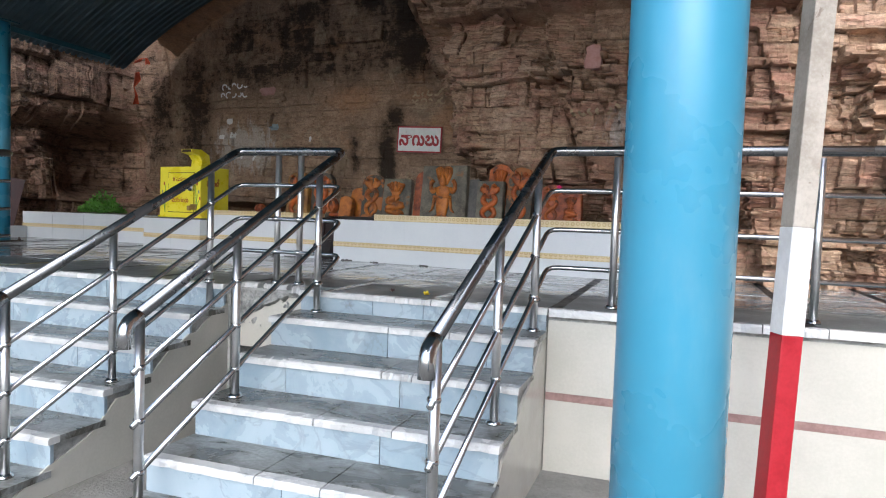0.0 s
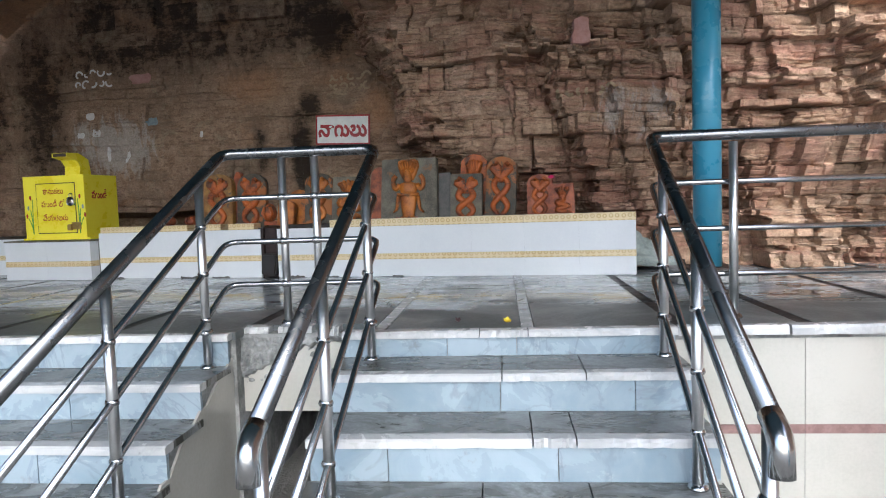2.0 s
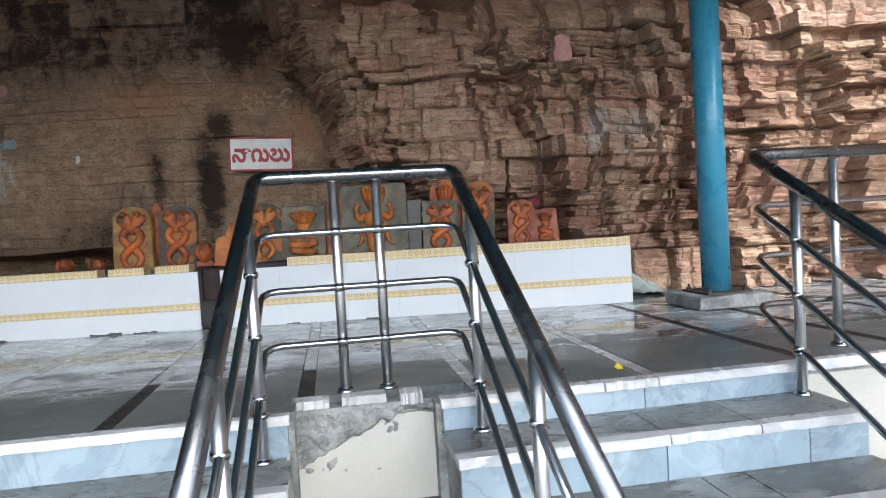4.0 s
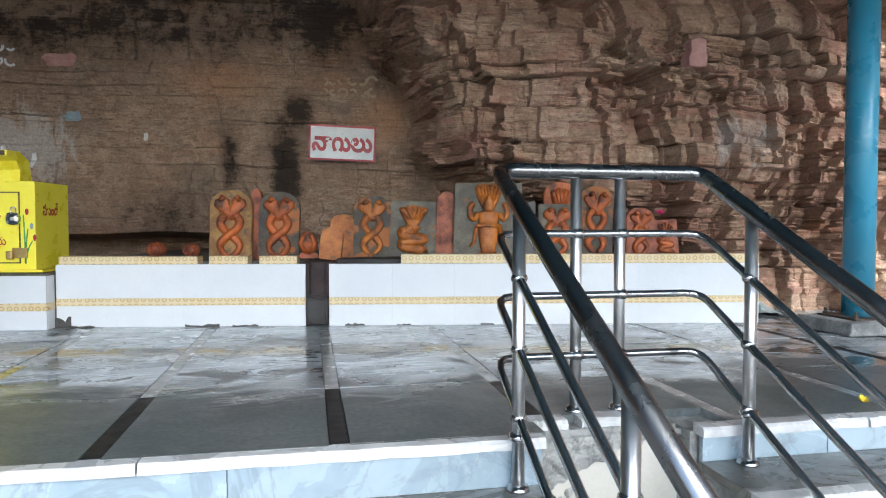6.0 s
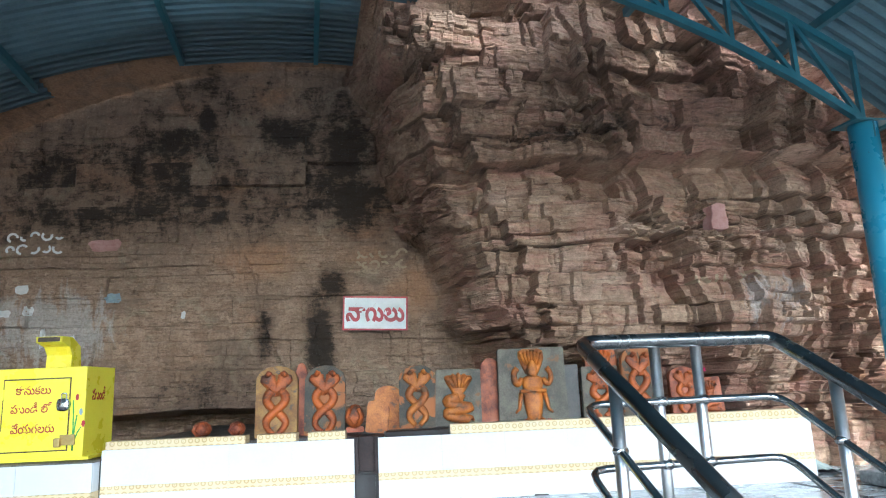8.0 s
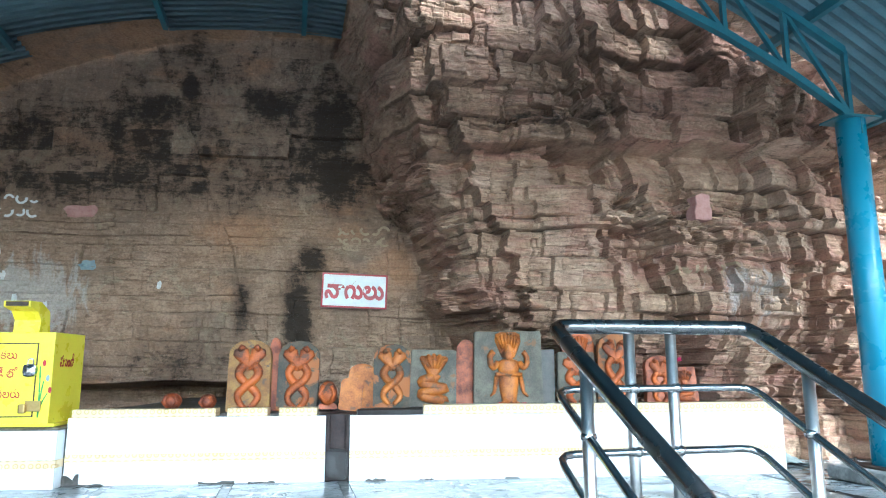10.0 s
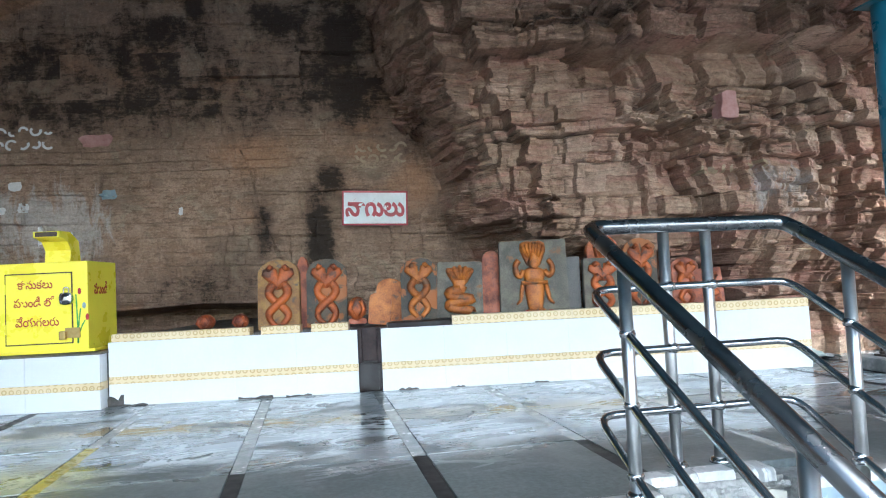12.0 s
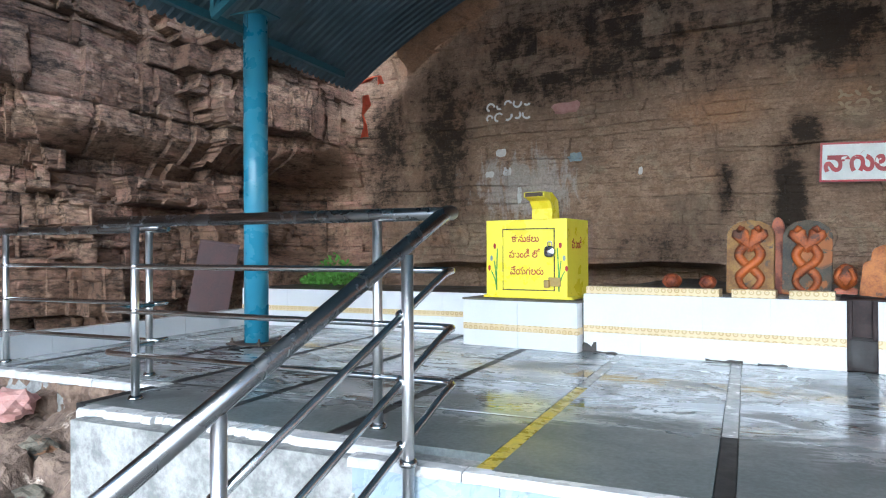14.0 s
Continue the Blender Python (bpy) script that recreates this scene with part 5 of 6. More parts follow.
# ---- snake stones on the bench ----
def stele(x0, x1, z0, z1, kind, slab, paste, top="flat", tilt=0.0, back=0.28, depth=0.07):
    w, h = x1 - x0, z1 - z0
    cx = (x0 + x1) / 2
    bm = bmesh.new()
    # slab outline
    w0, h0 = w, h
    if kind == "lump":
        w, h, depth = w * 0.8, h * 0.22, 0.05
    if top == "round":
        pts = [(-w / 2, 0), (w / 2, 0), (w / 2, h * 0.80)] + [(w / 2 * math.cos(a), h * 0.80 + h * 0.20 * math.sin(a)) for a in (0.5, 1.05, 1.57, 2.1, 2.64)] + [(-w / 2, h * 0.80)]
    else:
        pts = [(-w / 2, 0), (w / 2, 0), (w / 2 * 0.98, h), (-w / 2 * 0.96, h * 0.99)]
    extrude_poly(bm, pts, "y", 0.0, depth)
    bmesh.ops.bevel(bm, geom=bm.edges[:], offset=0.006, segments=2, affect="EDGES")
    slab_faces = set(bm.faces)
    w, h = w0, h0
    r = w * 0.085

    def curve_tube(fn, n, rad):
        tube(bm, [fn(i / (n - 1)) for i in range(n)], rad, 8)

    def hood(pts, widths, y, thick):
        """A flat swollen shape along a line of points: the neck and hood of a snake."""
        rings = []
        for k, ((px, pz), wd) in enumerate(zip(pts, widths)):
            q0, q1 = pts[max(k - 1, 0)], pts[min(k + 1, len(pts) - 1)]
            tx, tz = q1[0] - q0[0], q1[1] - q0[1]
            ln = math.hypot(tx, tz) or 1.0
            rings.append([bm.verts.new((px + tz / ln * wd * math.cos(a), y - thick * math.sin(a), pz - tx / ln * wd * math.cos(a))) for a in [2 * math.pi * i / 10 for i in range(10)]])
        for p, q in zip(rings, rings[1:]):
            for i in range(10):
                bm.faces.new((p[i], p[(i + 1) % 10], q[(i + 1) % 10], q[i]))
        bm.faces.new(rings[0])
        bm.faces.new(rings[-1])

    if kind == "twin":
        for side in (-1, 1):
            ph = 1.78 * math.pi
            curve_tube(lambda t: (side * w * 0.225 * math.sin(t * ph + 0.25), -r * (0.35 + 0.35 * math.cos(t * ph * 1.0 + 0.6) * side), h * (0.05 + 0.60 * t)), 28, [r * (0.75 + 0.45 * min(1, i / 10)) for i in range(28)])
            # the two hoods lean out and meet in the middle
            hood([(-side * w * 0.10, h * 0.60), (side * w * 0.02, h * 0.66), (side * w * 0.14, h * 0.745), (side * w * 0.215, h * 0.82), (side * w * 0.23, h * 0.87)], [r * 1.1, r * 1.25, r * 1.75, r * 2.3, r * 1.5], -r * 0.35, r * 0.7)
            tube(bm, [(side * w * 0.22, -r * 0.6, h * 0.85), (side * w * 0.17, -r * 1.3, h * 0.885), (side * w * 0.10, -r * 1.3, h * 0.875)], [r * 0.8, r * 0.85, r * 0.45], 8)
    elif kind == "coil":
        curve_tube(lambda t: (w * 0.25 * math.sin(t * 11.2 + 1.4), -r * 0.4, h * (0.10 + 0.38 * t) + r * 0.7 * math.cos(t * 11.2 + 1.4) * 0.3), 36, [r * 1.25] * 36)
        hood([(w * 0.10, h * 0.46), (0, h * 0.52), (0, h * 0.62), (0, h * 0.74), (0, h * 0.84), (0, h * 0.88)], [r * 1.2, r * 1.35, r * 1.9, r * 3.0, r * 3.6, r * 3.2], -r * 0.3, r * 0.7)
        for a in range(-2, 3):
            tube(bm, [(a * w * 0.05, -r * 0.85, h * 0.66), (a * w * 0.10, -r * 0.8, h * 0.80), (a * w * 0.125, -r * 0.9, h * 0.89 - 0.008 * a * a), (a * w * 0.125, -r * 1.5, h * 0.90 - 0.008 * a * a)], [r * 0.35, r * 0.5, r * 0.65, r * 0.45], 7)
    elif kind == "figure":
        # skirted body, girdle, chest and crowned head under a spread hood
        hood([(0, h * 0.03), (0, h * 0.12), (0, h * 0.24), (0, h * 0.37), (0, h * 0.41)], [w * 0.09, w * 0.115, w * 0.135, w * 0.15, w * 0.12], -0.01, 0.03)
        hood([(-w * 0.19, h * 0.415), (0, h * 0.415), (w * 0.19, h * 0.415)], [h * 0.028, h * 0.034, h * 0.028], -0.02, 0.026)
        hood([(0, h * 0.42), (0, h * 0.50), (0, h * 0.58), (0, h * 0.62)], [w * 0.13, w * 0.155, w * 0.17, w * 0.07], -0.01, 0.034)
        hood([(0, h * 0.60), (0, h * 0.66), (0, h * 0.715), (0, h * 0.79), (0, h * 0.82)], [w * 0.05, w * 0.085, w * 0.08, w * 0.05, w * 0.02], -0.025, 0.032)
        hood([(0, h * 0.64), (0, h * 0.74), (0, h * 0.86), (0, h * 0.95), (0, h * 0.98)], [w * 0.09, w * 0.14, w * 0.19, w * 0.18, w * 0.12], -0.004, 0.016)
        for a in range(-3, 4):
            tube(bm, [(a * w * 0.03, -0.014, h * 0.76), (a * w * 0.048, -0.02, h * 0.88), (a * w * 0.05, -0.024, h * 0.955 - 0.003 * a * a), (a * w * 0.05, -0.038, h * 0.96 - 0.003 * a * a)], [w * 0.018, w * 0.024, w * 0.028, w * 0.02], 7)
        for side in (-1, 1):
            tube(bm, rounded([(side * w * 0.15, -0.012, h * 0.58), (side * w * 0.22, -0.018, h * 0.49), (side * w * 0.27, -0.02, h * 0.56), (side * w * 0.27, -0.02, h * 0.66), (side * w * 0.21, -0.02, h * 0.72)], 0.04, 4), w * 0.042, 8)
            tube(bm, [(side * w * 0.17, -0.012, h * 0.39), (side * w * 0.19, -0.014, h * 0.28), (side * w * 0.21, -0.014, h * 0.18), (side * w * 0.27, -0.012, h * 0.13)], [w * 0.035, w * 0.03, w * 0.026, w * 0.016], 8)
            bmesh.ops.create_icosphere(bm, subdivisions=1, radius=w * 0.05, matrix=Matrix.Translation((side * w * 0.10, -0.03, h * 0.03)))
    elif kind == "lump":
        bmesh.ops.create_icosphere(bm, subdivisions=2, radius=w * 0.42, matrix=Matrix.Translation((0, -0.0, h * 0.55)) @ Matrix.Diagonal((1.0, 0.7, h / w, 1)))
        for s in (-1, 1):
            tube(bm, [(s * w * 0.1, -0.2 * w, h * 0.25), (s * w * 0.3, -0.27 * w, h * 0.5), (s * w * 0.16, -0.3 * w, h * 0.8)], w * 0.09, 7)
    for f in bm.faces:
        f.material_index = 0 if f in slab_faces else 1
        f.smooth = f not in slab_faces
    for v in bm.verts:
        q = v.co * 14 + Vector((cx * 9, 0, 0))
        v.co += Vector((noise.noise(q), noise.noise(q + Vector((7, 1, 3))), 0.4 * noise.noise(q + Vector((2, 9, 4))))) * 0.006
    me = to_mesh("snake_stone", bm)
    me.materials.append(slab)
    me.materials.append(paste)
    ob = new("snake_stone", me)
    ob.matrix_basis = Matrix.Translation((cx, bench_y(cx) + back, z0)) @ Matrix.Rotation(radians(BENCH_TURN), 4, "Z") @ Matrix.Rotation(radians(tilt), 4, "Y") @ Matrix.Rotation(radians(-4), 4, "X")
    return ob


STONES = "votive stones on the bench"
for args, label in (
    ((-2.19, -2.02, 0.455, 0.60, "lump", M_DARKSTONE, M_REDPASTE), "small squat stone carving smeared with orange paste"),
    ((-1.93, -1.78, 0.455, 0.59, "lump", M_DARKSTONE, M_REDPASTE), "small worn stone carving with traces of orange paste"),
    ((-1.73, -1.42, 0.455, 0.98, "twin", plain("ochre_smeared_granite", (0.34, 0.19, 0.04), (0.16, 0.075, 0.03), 9.0, (0.5, 0.75), bump=0.4, dist=0.005, fine=90.0, spots=((0.08, 0.06, 0.05), 6.0, 0.56)), M_ORANGE, "round"), "upright stone with two entwined snakes, smeared orange and yellow"),
    ((-1.44, -1.35, 0.455, 1.0, "none", M_REDPASTE, M_ORANGE, "round", 0, 0.36), "narrow red smeared stone slab behind the snake stones"),
    ((-1.375, -1.075, 0.455, 0.97, "twin", M_STELEDARK, M_ORANGE, "round", 1.0), "grey upright stone with two entwined orange snakes"),
    ((-1.09, -0.92, 0.47, 0.68, "lump", M_REDPASTE, M_ORANGE, "round", 0, 0.22), "small orange smeared head stone by the spout"),
    ((-0.86, -0.66, 0.455, 0.80, "none", M_TURMERIC, M_ORANGE, "round", 3.0, 0.34), "plain orange smeared stone slab leaning back"),
    ((-0.935, -0.77, 0.46, 0.70, "none", M_TURMERIC, M_ORANGE, "round", 6.0, 0.20), "plain rounded orange smeared stone"),
    ((-0.675, -0.40, 0.475, 0.945, "twin", M_STELEDARK, M_TURMERIC, "round", 1.0), "dark upright stone with two entwined yellow snakes"),
    ((-0.41, -0.06, 0.475, 0.90, "coil", M_STELE, M_TURMERIC, "flat", 2.0), "grey stone with a coiled many-headed orange snake"),
    ((-0.05, 0.11, 0.475, 0.98, "none", M_REDPASTE, M_ORANGE, "round", 2.0, 0.36), "dark red smeared slab standing behind"),
    ((0.07, 0.60, 0.475, 1.04, "figure", M_STELE, M_TURMERIC, "flat", 0.5), "large grey stone with an orange hooded figure in relief"),
    ((0.60, 0.71, 0.475, 0.90, "none", M_DARKSTONE, M_OIL, "flat", 1.0, 0.34), "dark oiled stone slab"),
    ((0.71, 1.00, 0.475, 0.88, "twin", M_STELE, M_ORANGE, "flat", 1.0), "square stone with two entwined orange snakes"),
    ((0.80, 1.06, 0.475, 1.06, "coil", M_ORANGE, M_ORANGE, "round", 0.0, 0.40), "orange smeared hooded snake stone standing behind"),
    ((1.02, 1.29, 0.475, 1.02, "twin", M_STELEDARK, M_ORANGE, "round", 3.0, 0.30), "grey stone with a coiled orange snake"),
    ((1.39, 1.61, 0.475, 0.85, "twin", M_REDPASTE, M_ORANGE, "round", 1.0), "small orange smeared snake stone with a pink flower"),
    ((1.60, 1.80, 0.475, 0.76, "coil", M_REDPASTE, M_ORANGE, "flat", -2.0), "small square orange smeared stone"),
):
    tagged(stele(*args), label, "votive stone", STONES)


# ---- paint and chalk on the rock ----
def daub(name, x0, x1, z0, z1, material, label, seed):
    """An irregular patch of old paint on the rock."""
    r = random.Random(seed)
    bm = bmesh.new()
    cx, cz = (x0 + x1) / 2, (z0 + z1) / 2
    rings = []
    for k in (0.0, 0.5, 1.0):
        ring = []
        for i in range(14):
            a = 2 * math.pi * i / 14
            f = k * (1.0 if k < 1 else r.uniform(0.75, 1.08))
            q = max(abs(math.cos(a)), abs(math.sin(a))) ** 0.7
            ring.append(bm.verts.new((cx + f * (x1 - x0) / 2 * math.cos(a) / q, 0, cz + f * (z1 - z0) / 2 * math.sin(a) / q)))
        rings.append(ring)
    for p, q in zip(rings, rings[1:]):
        for i in range(14):
            bm.faces.new((p[i], q[i], q[(i + 1) % 14], p[(i + 1) % 14]))
    bmesh.ops.remove_doubles(bm, verts=bm.verts[:], dist=0.0005)
    drape(bm, 0.012)
    bmesh.ops.recalc_face_normals(bm, faces=bm.faces[:])
    return tagged(part(name, bm, material), label, "paint mark")


pp = min(cliff_y(1.86 + a, 1.99 + b) for a in (-0.08, -0.03, 0.03, 0.08) for b in (-0.1, -0.04, 0.04, 0.1))
bm = bmesh.new()
extrude_poly(bm, [(1.79, 1.90), (1.86, 1.893), (1.935, 1.90), (1.94, 1.97), (1.925, 2.03), (1.93, 2.10), (1.86, 2.115), (1.80, 2.09), (1.805, 2.02), (1.785, 1.96)], "y", pp - 0.006, pp + 0.12)
bmesh.ops.bevel(bm, geom=bm.edges[:], offset=0.005, segments=1, affect="EDGES")
tagged(part("painted_block", bm, M_PINKPAINT), "faded pink paint on a small projecting block of rock", "paint mark")
daub("paint_patch", -4.27, -4.12, 1.86, 1.97, M_CHALK, "white paint daub on the sheltered rock", 4)
daub("paint_patch", -4.17, -4.08, 1.64, 1.74, M_CHALK, "small white paint daub on the rock", 5)
daub("paint_patch", -4.40, -4.28, 1.63, 1.71, M_CHALK, "small white paint daub on the rock", 6)
daub("paint_patch", -4.02, -3.96, 1.30, 1.52, M_CHALK, "thin white paint run on the rock", 11)
daub("paint_patch", -3.72, -3.67, 1.28, 1.45, M_CHALK, "thin white paint run on the rock", 12)
daub("paint_patch", -2.62, -2.57, 1.55, 1.64, M_CHALK, "small white paint spot on the rock", 13)
daub("paint_patch", -3.40, -3.22, 1.74, 1.86, M_BLUECHALK, "smeared blue paint on the sheltered rock", 7)


def scrawl(x0, z0, w, h, rows, n, material, label, seed):
    """Chalk writing too worn to read: rows of short curled strokes."""
    r = random.Random(seed)
    g = empty("chalk_writing", x0, cliff_y(x0, z0), z0)
    inv = Matrix.Translation(-g.location)
    tagged(g, label, "graffiti")
    for j in range(rows):
        for i in range(n):
            cx, cz = x0 + w * (i + 0.5) / n, z0 + h * (j + 0.5) / rows
            a0, sweep, rad = r.uniform(0, 6.28), r.uniform(1.6, 4.6), min(w / n, h / rows) * r.uniform(0.26, 0.44)
            bm = bmesh.new()
            prev = None
            for k in range(9):
                a = a0 + sweep * k / 8
                pair = [bm.verts.new((cx + (rad + o) * math.cos(a) * 1.1, 0, cz + (rad + o) * math.sin(a))) for o in (-0.012, 0.012)]
                if prev:
                    bm.faces.new((prev[0], prev[1], pair[1], pair[0]))
                prev = pair
            drape(bm, 0.012)
            bm.transform(inv)
            part("stroke", bm, material, g)


scrawl(-4.40, 2.26, 0.60, 0.27, 2, 5, M_CHALK, "two rows of worn white chalk writing on the rock", 2)

M_OCHRECHALK = plain("ochre_chalk", (0.36, 0.27, 0.17), (0.44, 0.34, 0.22), 20.0, (0.8, 0.9), bump=0.2)
scrawl(-0.90, 1.98, 0.58, 0.24, 2, 6, M_OCHRECHALK, "two rows of faint ochre chalk writing above the sign", 15)
scrawl(1.66, 1.46, 0.46, 0.13, 1, 6, M_OCHRECHALK, "row of faint ochre chalk letters on the bedded rock", 16)
daub("paint_patch", -3.58, -3.22, 2.27, 2.40, M_PINKPAINT, "faded pink smear on the sheltered rock", 17)


# ---- small things ----
def flower(name, x, y, z, r, material, label, cat, seed, n=14):
    rd = random.Random(seed)
    bm = bmesh.new()
    for k in range(n):
        a, t = rd.uniform(0, 6.28), rd.uniform(0.15, 1.1)
        d = Vector((math.cos(a) * math.cos(t), math.sin(a) * math.cos(t), math.sin(t)))
        s_ = Vector((-math.sin(a), math.cos(a), 0)) * r * 0.35
        p = [bm.verts.new(Vector((x, y, z)) + v) for v in (Vector((0, 0, 0)), d * r * 0.6 + s_, d * r + Vector((0, 0, 0.15 * r)), d * r * 0.6 - s_)]
        bm.faces.new(p)
    return tagged(part(name, bm, material), label, cat)


flower("marigold", 1.19, 0.03, 0.006, 0.028, M_PETAL, "yellow marigold head dropped on the platform edge", "flower", 1)
flower("hibiscus", 1.60, 2.40, 0.80, 0.035, M_PINKPETAL, "bright pink flower laid on a small snake stone", "flower", 2)
flower("dry_leaf", 0.94, 0.07, 0.004, 0.03, M_RUST, "dry brown leaf on the platform slabs", "leaf", 3, 4)
flower("red_petals", 0.24, bench_y(0.24) + 0.2, 0.475, 0.035, M_RED, "red petals at the foot of the figure stone", "flower", 4)
flower("red_petals", 0.42, bench_y(0.42) + 0.2, 0.475, 0.035, M_RED, "red petals at the foot of the figure stone", "flower", 5)


def cloth(pts, w, label, seed):
    rd = random.Random(seed)
    bm = bmesh.new()
    prev = None
    for k, p in enumerate(pts):
        o = Vector((w * rd.uniform(0.6, 1.2), 0.03 * math.sin(k * 2.1), 0.01 * math.cos(k * 1.7)))
        pair = [bm.verts.new(Vector(p) - o), bm.verts.new(Vector(p) + Vector((0, -0.03, 0))), bm.verts.new(Vector(p) + o)]
        if prev:
            for i in range(2):
                bm.faces.new((prev[i], prev[i + 1], pair[i + 1], pair[i]))
        prev = pair
    bmesh.ops.solidify(bm, geom=bm.faces[:], thickness=0.004)
    tagged(part("cloth_strip", bm, M_CLOTH), label, "cloth")


cy = 5.02
cloth([(-5.98, cy, 2.87), (-5.88, cy - 0.03, 2.90), (-5.80, cy - 0.04, 2.93), (-5.72, cy - 0.02, 2.94), (-5.71, cy, 2.84)], 0.035, "knotted faded red cloth tied at the roof corner", 1)
cloth([(-5.93, cy, 2.72), (-5.90, cy - 0.02, 2.60), (-5.95, cy - 0.03, 2.48), (-5.93, cy - 0.01, 2.34), (-5.95, cy, 2.20)], 0.04, "torn red cloth strip hanging against the rock", 2)


def moss(x, y, z, rx, rz, n, seed):
    rd = random.Random(seed)
    bm = bmesh.new()
    for k in range(n):
        a, q = rd.uniform(0, 6.28), math.sqrt(rd.random())
        p = Vector((x + rx * q * math.cos(a), y + 0.22 * q * math.sin(a), z + rd.uniform(0, rz) * (1.1 - q)))
        d = Vector((rd.uniform(-1, 1), rd.uniform(-1, 0.2), rd.uniform(0.2, 1.2))).normalized()
        s_ = d.cross(Vector((rd.uniform(-1, 1), rd.uniform(-1, 1), rd.uniform(-1, 1)))).normalized()
        l = rd.uniform(0.03, 0.07)
        bm.faces.new([bm.verts.new(p + v) for v in (Vector((0, 0, 0)), d * l * 0.5 + s_ * l * 0.28, d * l, d * l * 0.5 - s_ * l * 0.28)])
    tagged(part("fern_clump", bm, M_LEAF), "bright green fern and moss clump at the foot of the rock", "plant", kind="stuff")


moss(-6.0, 4.4, 0.384, 0.42, 0.36, 1300, 3)

# leaning iron plate on the left
plate = empty("iron_plate", -6.92, 3.3, 0.0)
plate.rotation_euler = (radians(-14), radians(9), radians(38))
tagged(plate, "dark rusty iron plate leaning against the rock", "plate")
part("sheet", boxed(-0.21, 0.21, 0.0, 0.012, 0.0, 0.92, 0.003), M_RUST, plate)
part("rim", boxed(-0.215, 0.215, -0.006, 0.016, 0.90, 0.925, 0.003), M_RUST, plate)

# plaster heaped between the bench end and the rock
bm = bmesh.new()
bmesh.ops.create_grid(bm, x_segments=16, y_segments=14, size=0.5)
for v in bm.verts:
    u, w = v.co.x + 0.5, v.co.y + 0.5
    h = 0.46 * (1 - u) ** 0.7 * (0.25 + 0.75 * w) ** 1.6 + 0.04 * noise.noise(Vector((u * 6, w * 6, 1.0)))
    v.co = Vector((2.255 + 0.50 * u, 2.42 + 0.5 * w, max(h, -0.03)))
tagged(part("plaster_fillet", bm, plain("pale_green_plaster", (0.24, 0.29, 0.275), (0.38, 0.43, 0.40), 6.0, (0.8, 0.95), bump=0.6, dist=0.02, fine=30.0, spots=((0.2, 0.17, 0.14), 5.0, 0.58))), "pale plaster heaped between the bench and the rock", "plaster")

# rubble below the set-back platform edge
bm = bmesh.new()
bmesh.ops.create_grid(bm, x_segments=110, y_segments=50, size=0.5)
for v in bm.verts:
    u, w = v.co.x + 0.5, v.co.y + 0.5
    p = Vector((-9.5 + 4.87 * u, -1.3 + 1.87 * w, 0))
    h = -0.95 + 0.85 * w ** 0.8 * (0.75 + 0.25 * (1 - u)) + 0.12 * noise.fractal(p * 2.2, 0.9, 2.0, 5) + 0.05 * noise.cell(p * 7)
    v.co = Vector((p.x, p.y, min(h, -0.06)))
tagged(part("rubble_slope", bm, plain("earth_and_rubble", (0.09, 0.062, 0.045), (0.22, 0.16, 0.12), 5.0, (0.85, 0.95), bump=0.8, dist=0.03, fine=25.0, spots=((0.50, 0.42, 0.34), 4.0, 0.6))), "earth and broken stone sloping below the platform", "rubble", kind="structure")
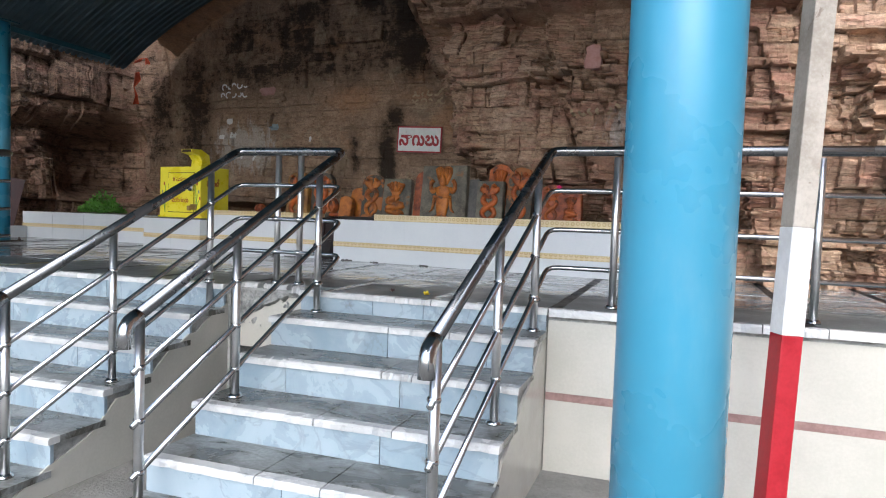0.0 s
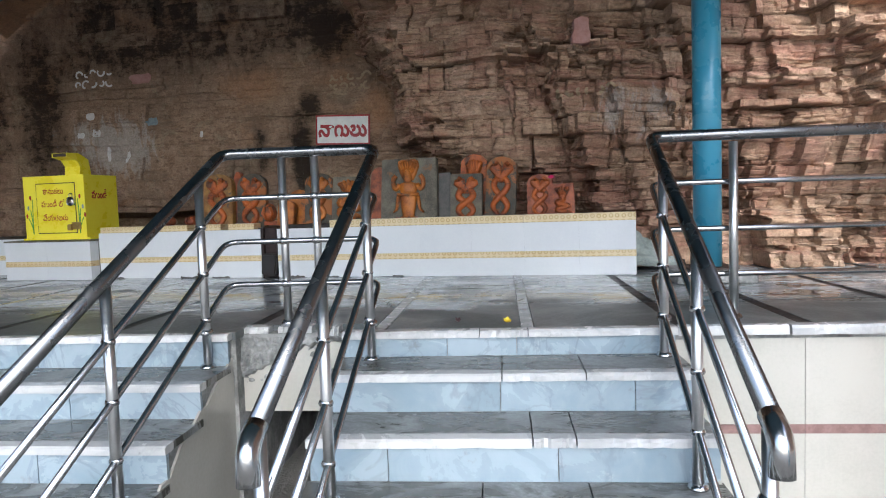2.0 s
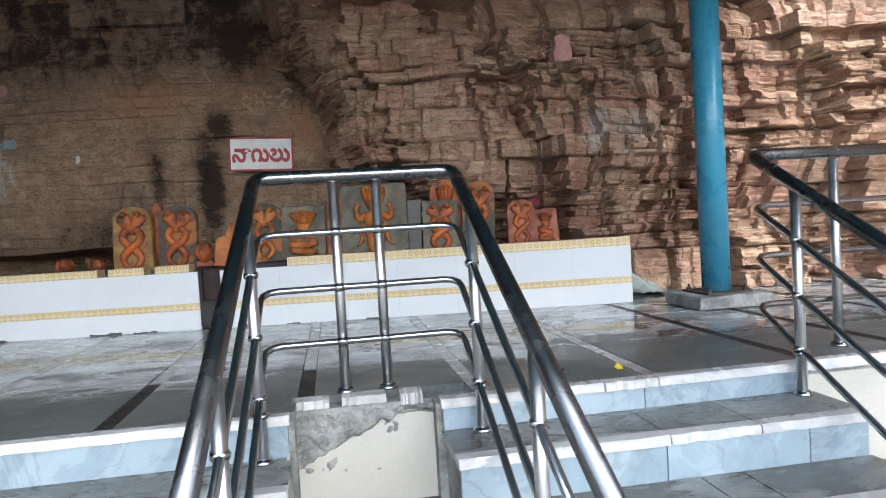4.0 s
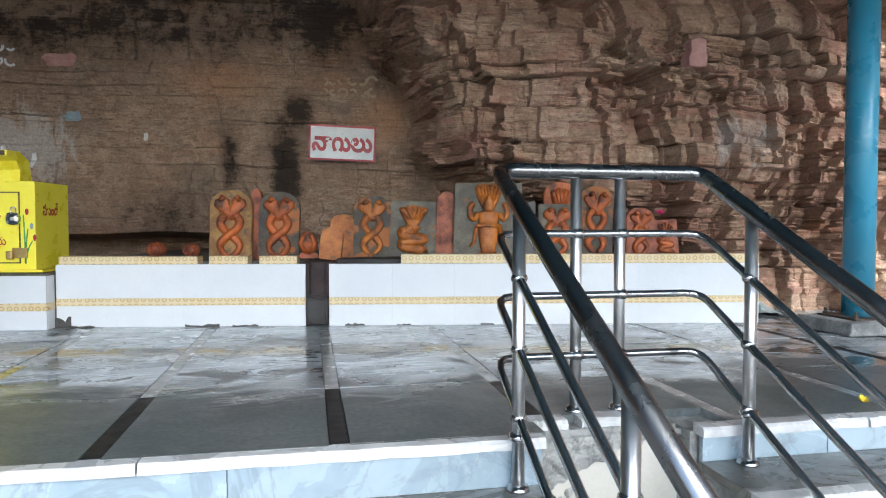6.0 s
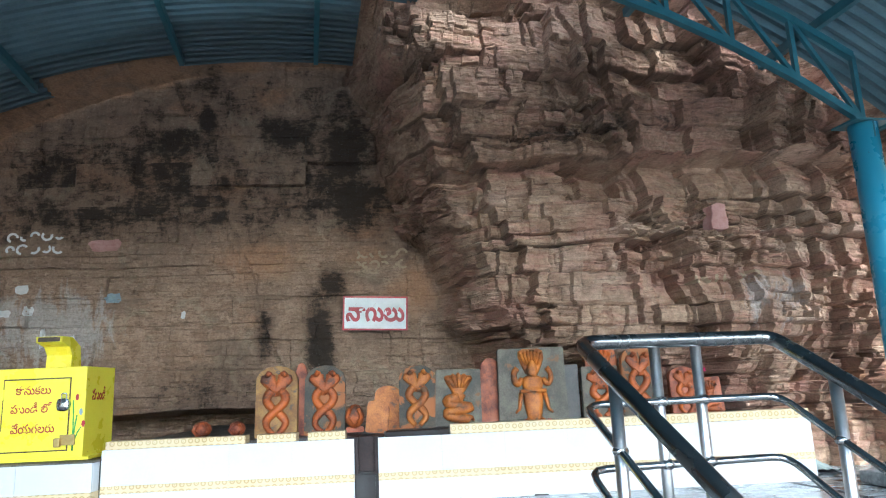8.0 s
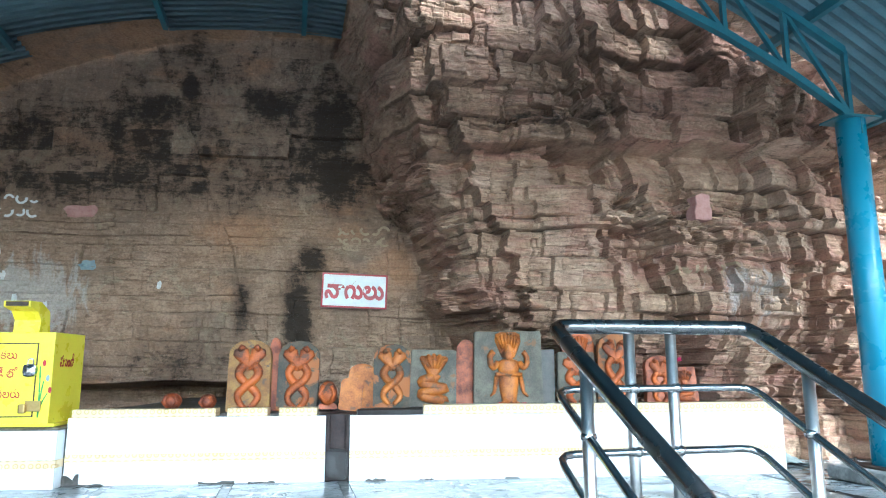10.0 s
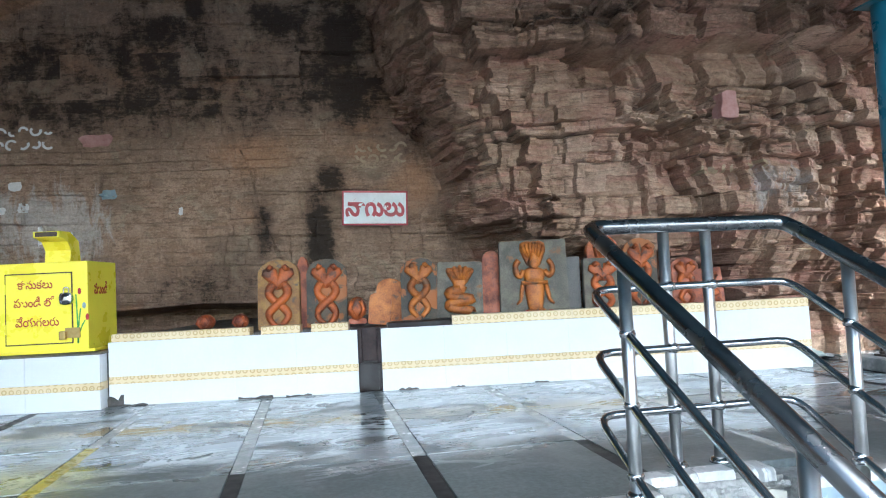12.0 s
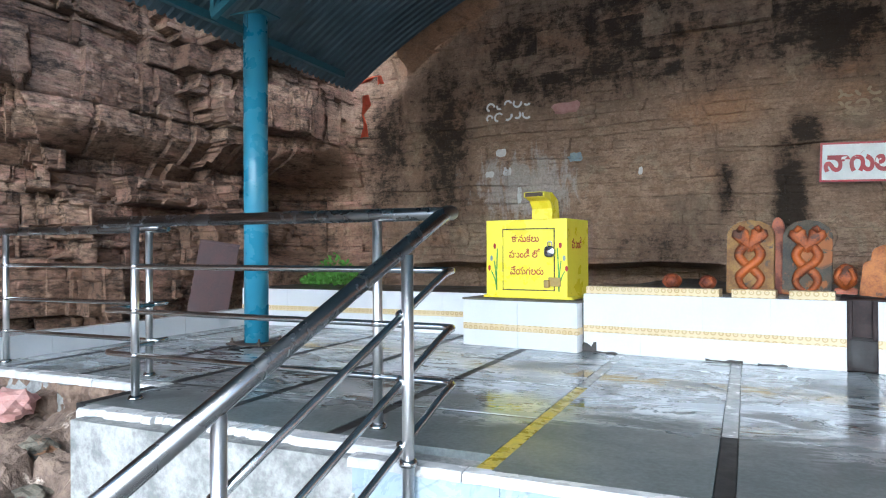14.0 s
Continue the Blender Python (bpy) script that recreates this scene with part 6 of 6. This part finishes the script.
for k, (x, y, z, sx, sy, sz) in enumerate(((-5.75, 0.42, -0.16, 0.20, 0.12, 0.09), (-5.3, 0.28, -0.36, 0.14, 0.1, 0.07), (-6.2, 0.3, -0.24, 0.16, 0.12, 0.1), (-5.05, 0.05, -0.52, 0.12, 0.09, 0.06), (-5.6, -0.05, -0.5, 0.18, 0.12, 0.08))):
    bm = bmesh.new()
    bmesh.ops.create_icosphere(bm, subdivisions=3, radius=1.0)
    for v in bm.verts:
        v.co *= 1 + 0.35 * noise.noise(v.co * 1.7 + Vector((k * 5.0, 0, 0))) + 0.08 * noise.cell(v.co * 3)
        v.co = Vector((x + v.co.x * sx, y + v.co.y * sy, z + v.co.z * sz))
    tagged(part("loose_stone", bm, M_PINKPAINT if k == 0 else M_STELE), "pinkish loose stone on the rubble" if k == 0 else "grey loose stone on the rubble", "stone", "stones on the rubble")

# cream tiles low on the left wall, and grime along the foot of the bench
piece("wall_tile", -5.1, -4.62, 0.566, 0.578, GROUND, -0.62, M_CREAM, left_front, LI)
piece("wall_tile", -4.57, -3.60, 0.018, 0.029, GROUND, -0.42, M_CREAM, left_front, LI)
rd = random.Random(21)
for k, (x, w, h) in enumerate(((-4.98, 0.06, 0.09), (-4.86, 0.10, 0.02), (-4.02, 0.12, 0.02), (-3.72, 0.09, 0.016), (-2.95, 0.07, 0.02), (-2.6, 0.05, 0.014), (-2.0, 0.05, 0.012))):
    bm = bmesh.new()
    top = [(x - w + 2 * w * i / 6, h * rd.uniform(0.3, 1.0)) for i in range(7)]
    extrude_poly(bm, [(x + w, 0.0), (x - w, 0.0)] + top, "y", -0.004, -0.001)
    part("grime_patch", bm, M_DARKSTONE, shrine, "dark grime at the foot")


# ---- leaning post by the platform edge ----
def marker_post():
    p = empty("marker_post", 3.12, -0.62, GROUND)
    p.rotation_euler = (0, radians(2.6), radians(24))
    tagged(p, "square post painted red below and weathered cream above", "post")
    part("red_base", boxed(-0.05, 0.05, -0.05, 0.05, 0.0, 0.98, 0.006), M_RED, p, "glossy red lower part")
    part("white_band", boxed(-0.051, 0.051, -0.051, 0.051, 0.98, 1.46, 0.006), M_SIGNWHITE, p, "freshly whitened middle")
    part("shaft", boxed(-0.05, 0.05, -0.05, 0.05, 1.46, 3.6, 0.006), M_POLEWHITE, p)


marker_post()

pave()
